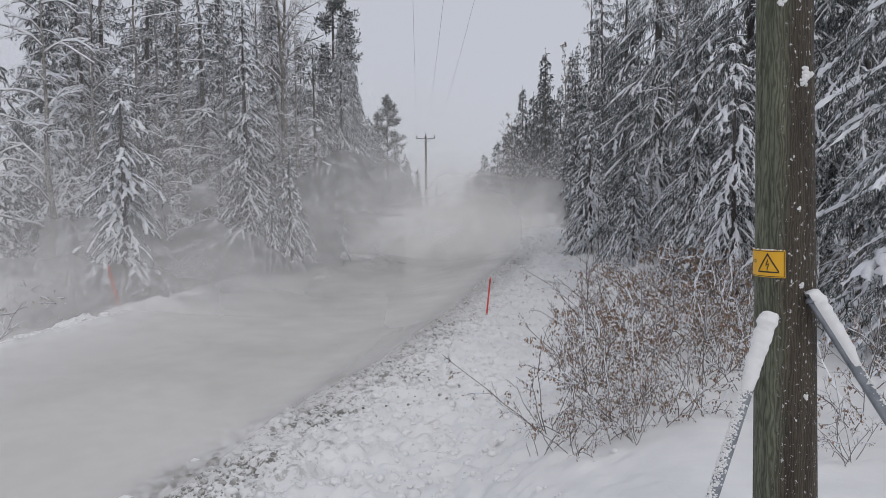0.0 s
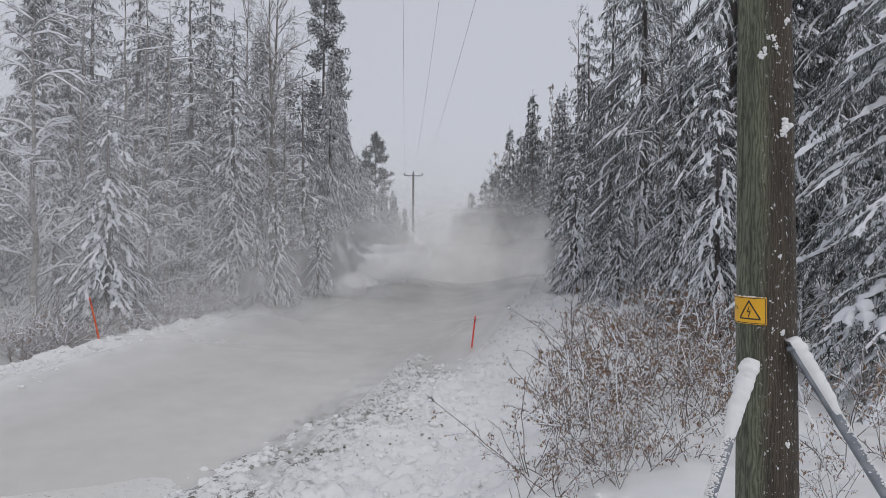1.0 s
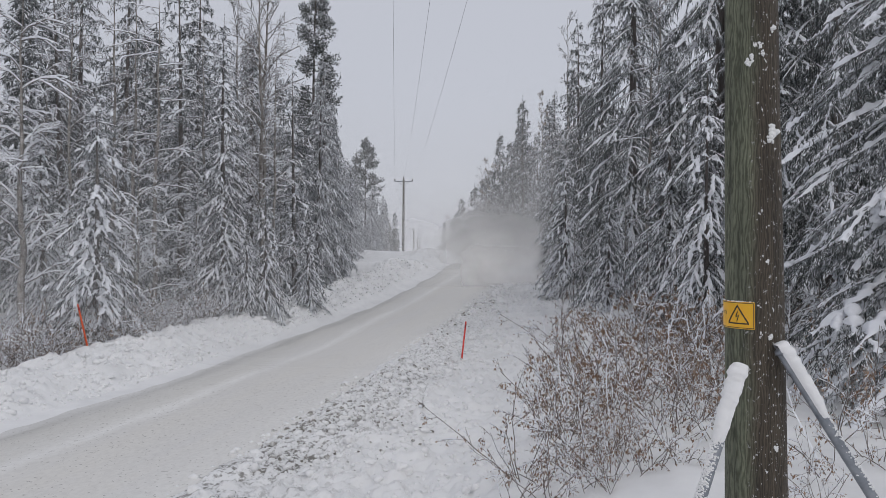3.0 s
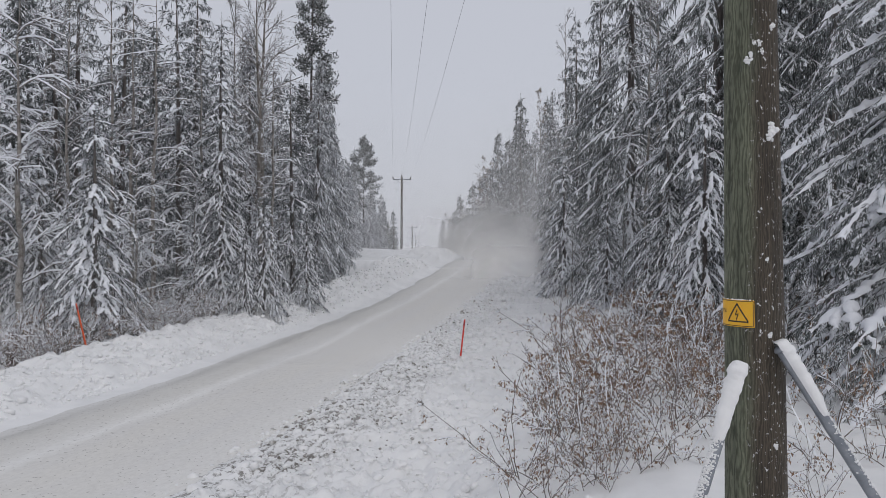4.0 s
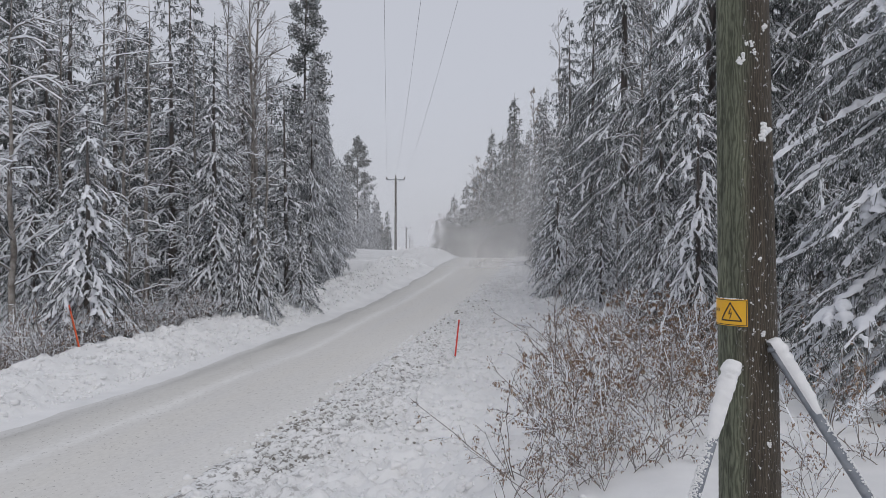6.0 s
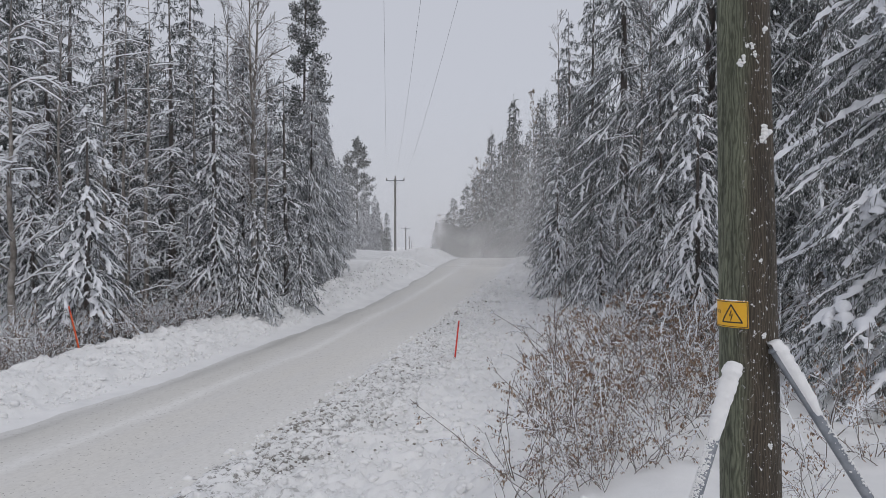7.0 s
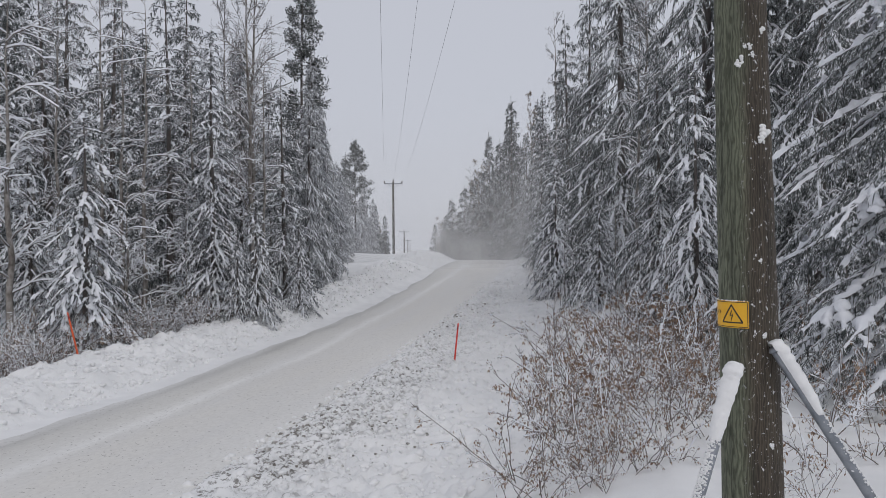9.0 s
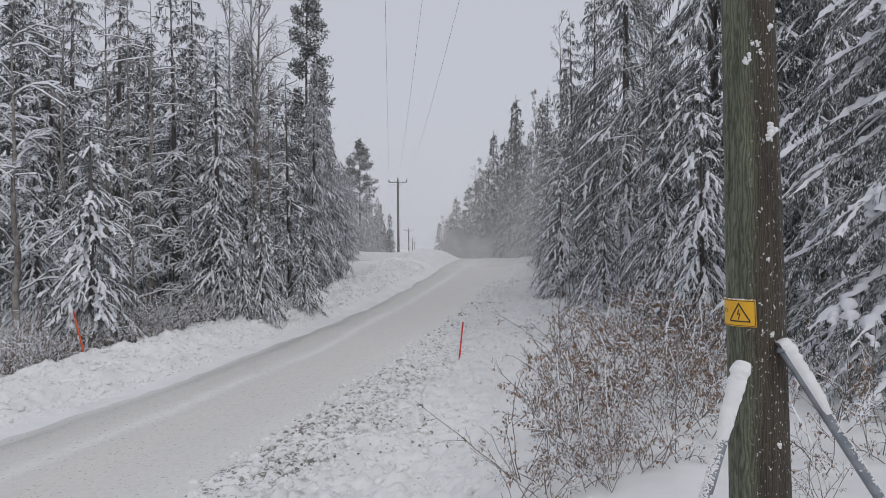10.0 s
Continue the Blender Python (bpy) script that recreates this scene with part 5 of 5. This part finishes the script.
shrub_row([
    ("snowy", -10.24, 18.96, 1.2),
    ("thin", -9.62, 18.43, 1.3),
    ("snowy", -9.52, 19.93, 1.2),
    ("thin", -8.75, 18.89, 1.3),
    ("thin", -8.32, 19.67, 1.2),
    ("snowy", -8.76, 20.89, 1.1),
    ("thin", -8.13, 20.87, 1.2),
    ("snowy", -8.03, 21.86, 1.1),
    ("thin", -7.63, 22.35, 1.2),
    ("snowy", -7.30, 23.13, 1.1),
    ("thin", -6.83, 23.31, 1.2),
    ("snowy", -6.47, 23.90, 1),
    ("thin", -8.77, 17.79, 1.1),
    ("snowy", -10.45, 18.46, 1.2),
])


rng_s = random.Random(9)
for i in range(38):      # thicket along the far verges and under the trees
    y = rng_s.uniform(14, 46)
    if i % 2:
        x = float(road_x(y)) - rng_s.uniform(5.4, 8.2) if y < 31 else float(road_x(y)) - rng_s.uniform(9.5, 12)
        shrub("snowy" if i % 4 == 1 else "thin", x, y, rng_s.uniform(0.7, 1.3), rng_s.uniform(0, 6))
    else:
        x = float(road_x(y)) + np.interp(y, (14, 24, 34, 46), (10.5, 8.0, 6.2, 4.6)) + rng_s.uniform(0, 2.4)
        shrub("thin" if i % 4 else "snowy", x, y, rng_s.uniform(0.8, 1.5), rng_s.uniform(0, 6))


# ---------------- ploughed-up clods ----------------
M_CLOD = simple("dirty_snow", [(0.3, (0.11, 0.1, 0.085)), (0.46, (0.3, 0.285, 0.26)), (0.6, (0.7, 0.7, 0.69))], 9, 0.85, 0.5, 0.02)


def clods():
    rng = np.random.default_rng(14)
    white, dirty = Soup(), Soup()
    n = 17000
    ys = 5.5 + 32 * rng.random(n) ** 1.9
    us = 3.1 + rng.normal(0, 0.75, n) + np.where(rng.random(n) < 0.3, rng.uniform(0, 3.0, n), 0)
    us = np.where(us < 2.1, 2.1 + rng.uniform(0, 0.6, n), us)
    us = us + 0.34 * (1 - smooth01(ys, 8, 20))
    xs = us + road_x(ys)
    zs = land_z(xs, ys)
    for x, y, z, u in zip(xs, ys, zs, us):
        patch = float(smooth_noise(np.array([x * 0.8]), np.array([y * 0.8]), 41)[0])
        if rng.random() > 0.65 + 0.7 * patch:
            continue
        size = min(0.085, 0.009 + 0.014 * rng.exponential(1.0)) * (1 + 0.012 * y)
        grime = rng.random() < 0.52 - 0.025 * max(0, y - 11) + 0.45 * patch - 0.3 * abs(u - 3.0)
        if grime:
            size *= 0.75
        lump(dirty if grime else white, np.array((x, y, z + size * 0.15)), size, rng, 0.75)
    for i in range(6000):      # lumps along the ploughed bank
        y = 9 + 34 * rng.random() ** 1.3
        x = float(road_x(y)) - 2.3 - 2.0 * rng.random()
        size = 0.012 + 0.018 * rng.exponential(1.0)
        lump(white, np.array((x, y, at_land(x, y) + size * 0.1)), min(size, 0.1), rng, 0.75)
    tagged(new("snow_crumbs", white.mesh("snow_crumbs", M_SNOW)), "white crumbs of ploughed snow strewn along verge", "snow crumbs", kind="stuff")
    tagged(new("dirty_snow_crumbs", dirty.mesh("dirty_snow_crumbs", M_CLOD)), "grey gritty crumbs of ploughed snow by road", "snow crumbs", kind="stuff")
    for i in range(130):
        y = 5.6 + 13 * rng.random() ** 1.3
        u = rng.uniform(2.45, 6.0) + 0.34 * (1 - float(smooth01(y, 8, 20)))
        x = float(road_x(y)) + u
        size = rng.uniform(0.035, 0.1)
        bm = bmesh.new()
        bmesh.ops.create_icosphere(bm, subdivisions=3, radius=size)
        off = Vector((i * 3.7, i * 1.3, 0))
        for v in bm.verts:
            d = v.co / size
            v.co *= 1 + 0.45 * noise.noise(d * 1.3 + off) + 0.22 * noise.noise(d * 3.1 + off)
            v.co.z *= 0.72
        me = bpy.data.meshes.new("snow_clod")
        bm.to_mesh(me)
        bm.free()
        me.materials.append(M_SNOW if u > 3.3 or i % 3 else M_CLOD)
        me.shade_smooth()
        clean = u > 3.3 or i % 3
        ob = tagged(new("snow_clod", me), "rounded clod of ploughed snow on the verge" if clean else "gritty grey clod of ploughed snow by road", "snow clod", "ploughed clods")
        ob.location = (x, y, at_land(x, y))


clods()


# ---------------- powder snow in the air ----------------
def dust_veil(width, height, bulge, strength, seed, mat):
    """A rigid, softly curved veil of airborne powder; stands on its lower edge."""
    rng = np.random.default_rng(seed)
    n, m = 25, 15
    X, Z = np.meshgrid(np.linspace(-0.5, 0.5, n), np.linspace(0, 1, m))
    Y = bulge * (1 - (2 * X) ** 2) + bulge * 0.5 * smooth_noise(X * 3 + seed, Z * 3, seed)
    v = np.stack([X * width, Y, Z * height], -1).reshape(-1, 3)
    i = np.arange((m - 1) * n).reshape(m - 1, n)[:, :-1].reshape(-1)
    f = np.stack([i, i + 1, i + n + 1, i + n], 1)
    me = bpy.data.meshes.new("dust_veil")
    me.from_pydata(v.tolist(), [], f.tolist())
    me.materials.append(mat)
    me.shade_smooth()
    ob = tagged(new("dust_veil", me), "thin drifting veil of whirled-up powder snow", "snow dust", "drifting snow dust", kind="stuff")
    ob.color = (1, 1, 1, strength)
    return ob


def motions():
    """The way of each veil: seconds, then the place of its foot, its lean and heading."""
    # low sheets over the road, lying back with the slope
    walk(dust_veil(8.6, 34.0, 0.35, 0.85, 60, M_DRIFT), [
        (0, pose(-7.9, 0.5, 0.2, -88.3, 0, -14)),
        (0.5, pose(-7.7, 1.2, 0.12, -88, 0, -14)),
        (1, pose(-7.2, 2.5, 0.0, -87.6, 0, -14)),
        (1.5, pose(-6.6, 4.5, -0.2, -87.2, 0, -14)),
        (2.5, pose(-4.6, 10, -0.7, -86.5, 0, -14)),
        (4, pose(-2.0, 18, -1.5, -86, 0, -14)),
        (6, pose(0.5, 26, -2.6, -86, 0, -14)),
        (10, pose(1.5, 30, -4, -86, 0, -14)),
    ])
    walk(dust_veil(8.0, 32.0, 0.35, 0.85, 61, M_DRIFT), [
        (0, pose(-5.5, 8.0, 0.1, -87, 0, -14)),
        (0.5, pose(-4.8, 9.5, 0, -86, 0, -14)),
        (1, pose(-3.6, 11.5, -0.1, -85.5, 0, -14)),
        (1.5, pose(-2.2, 13, -0.1, -85.5, 0, -14)),
        (2.5, pose(1.2, 15, -0.1, -85.5, 0, -14)),
        (4, pose(2.4, 21, -0.4, -85.5, 0, -14)),
        (6, pose(3.0, 27, -1.2, -85.5, 0, -14)),
        (10, pose(4.4, 32, -2.8, -86, 0, -14)),
    ])
    # standing veils
    walk(dust_veil(19.0, 11.0, 1.0, 0.42, 60, M_DUST), [
        (0, pose(-6.6, 19.5, -2.0, -8, 0, 10)),
        (0.5, pose(-6.2, 20.0, -2.4, -8, 0, 10)),
        (1, pose(-5.2, 21, -3.6, -8, 0, 8)),
        (1.5, pose(-3.8, 23, -5.0, -8, 0, 6)),
        (2.5, pose(-2.0, 25, -11.8, -8, 0, 4)),
        (4, pose(-1, 26, -13, -8, 0, 0)),
        (10, pose(0, 28, -14, -8, 0, 0)),
    ])
    walk(dust_veil(15.0, 12.0, 1.0, 0.5, 66, M_DUST), [
        (0, pose(-3.8, 25.0, -2.2, -8, 0, 6)),
        (0.5, pose(-3.4, 25.4, -2.4, -8, 0, 6)),
        (1, pose(-2.6, 26.2, -3.4, -8, 0, 6)),
        (1.5, pose(-1.6, 28, -4.6, -8, 0, 4)),
        (2.5, pose(-0.4, 30, -12.6, -8, 0, 2)),
        (4, pose(0.5, 31, -14, -8, 0, 0)),
        (10, pose(1, 32, -15, -8, 0, 0)),
    ])
    walk(dust_veil(20.0, 5.0, 0.6, 0.6, 67, M_DUST), [
        (0, pose(-10.6, 15.2, -1.2, -14, 0, 12)),
        (0.5, pose(-9.6, 15.8, -1.6, -14, 0, 12)),
        (1, pose(-8.2, 16.6, -2.4, -14, 0, 12)),
        (1.5, pose(-6.4, 18, -3.2, -14, 0, 10)),
        (2.5, pose(-5, 20, -5.6, -14, 0, 8)),
        (10, pose(0, 26, -6.5, -14, 0, 8)),
    ])
    walk(dust_veil(13.0, 7.5, 1.0, 0.9, 61, M_DUST), [
        (0, pose(-1.5, 28.0, -1.0, -22, 0, -8)),
        (0.5, pose(0.6, 29.5, -1.4, -22, 0, -8)),
        (1, pose(2.2, 31, -1.4, -22, 0, -8)),
        (1.5, pose(3.4, 32, -1.4, -22, 0, -8)),
        (2.5, pose(4.8, 33.5, -1.2, -22, 0, -8)),
        (4, pose(6.0, 36, -1.3, -22, 0, -8)),
        (6, pose(6.8, 40, -2.2, -22, 0, -8)),
        (10, pose(8.6, 44, -3.2, -22, 0, -8)),
    ])
    walk(dust_veil(14.0, 8.5, 1.0, 0.95, 62, M_DUST), [
        (0, pose(2.6, 40.0, -0.2, -22, 0, -8)),
        (1, pose(3.8, 41.5, 0, -22, 0, -8)),
        (2.5, pose(5.4, 43, 0.1, -22, 0, -8)),
        (4, pose(7.4, 45, 0.1, -22, 0, -8)),
        (6, pose(8.8, 47, -0.4, -22, 0, -8)),
        (10, pose(10.2, 49, -1.4, -22, 0, -8)),
    ])
    walk(dust_veil(24.0, 12.0, 1.2, 0.85, 64, M_DUST), [
        (0, pose(3.0, 55.0, -4.5, -22, 0, 0)),
        (0.5, pose(3.1, 55, -2.5, -22, 0, 0)),
        (1, pose(3.4, 55.2, -1.6, -22, 0, 0)),
        (2.5, pose(5.0, 55.8, -1.4, -22, 0, 0)),
        (4, pose(7.2, 56.2, -1.4, -22, 0, 0)),
        (6, pose(8.5, 56.8, -1.6, -22, 0, 0)),
        (10, pose(9.5, 57.5, -2.2, -22, 0, 0)),
    ])
    # wide thin haze that settles slowly
    walk(dust_veil(60.0, 26.0, 2.0, 0.19, 60, M_HAZE), [
        (0, pose(-29, 16.6, -14, 0, 0, 0)),
        (0.5, pose(-28.5, 16.7, -10.5, 0, 0, 0)),
        (1, pose(-28, 16.8, -10, 0, 0, 0)),
        (2.5, pose(-28, 17, -13, 0, 0, 0)),
        (4, pose(-28, 17.2, -18, 0, 0, 0)),
        (6, pose(-28, 17.4, -23, 0, 0, 0)),
        (10, pose(-28, 17.8, -29, 0, 0, 0)),
    ])
    walk(dust_veil(60.0, 26.0, 2.0, 0.19, 68, M_HAZE), [
        (0, pose(-31, 18.6, -16, 0, 0, 0)),
        (0.5, pose(-30, 18.7, -12, 0, 0, 0)),
        (1, pose(-30, 18.8, -11, 0, 0, 0)),
        (1.5, pose(-30, 19, -11.5, 0, 0, 0)),
        (2.5, pose(-30, 19.2, -14.5, 0, 0, 0)),
        (4, pose(-30, 19.4, -20, 0, 0, 0)),
        (10, pose(-30, 19.8, -28, 0, 0, 0)),
    ])
    walk(dust_veil(60.0, 24.0, 2.0, 0.22, 61, M_HAZE), [
        (0, pose(17, 38, -9, -24, 0, 0)),
        (1, pose(16, 38, -8, -24, 0, 0)),
        (2.5, pose(15, 38, -6, -24, 0, 0)),
        (4, pose(15, 38, -5.5, -24, 0, 0)),
        (6, pose(15, 38.2, -6.0, -24, 0, 0)),
        (10, pose(15, 38.4, -7, -24, 0, 0)),
    ])
    walk(dust_veil(40.0, 20.0, 1.5, 0.38, 69, M_HAZE), [
        (0, pose(23, 32, -16, -24, 0, 0)),
        (1, pose(22.5, 32, -11, -24, 0, 0)),
        (2.5, pose(22, 32, -5.5, -24, 0, 0)),
        (4, pose(21.5, 32, -5, -24, 0, 0)),
        (10, pose(21.5, 32.4, -6.5, -24, 0, 0)),
    ])
    walk(dust_veil(60.0, 22.0, 2.0, 0.38, 62, M_HAZE), [
        (0, pose(34, 25.5, -20, -24, 0, 0)),
        (1, pose(33, 25.5, -16, -24, 0, 0)),
        (2.5, pose(32, 25.5, -7, -24, 0, 0)),
        (4, pose(31.5, 25.5, -6, -24, 0, 0)),
        (6, pose(31.5, 25.6, -6.5, -24, 0, 0)),
        (10, pose(31.5, 25.8, -7.5, -24, 0, 0)),
    ])


motions()
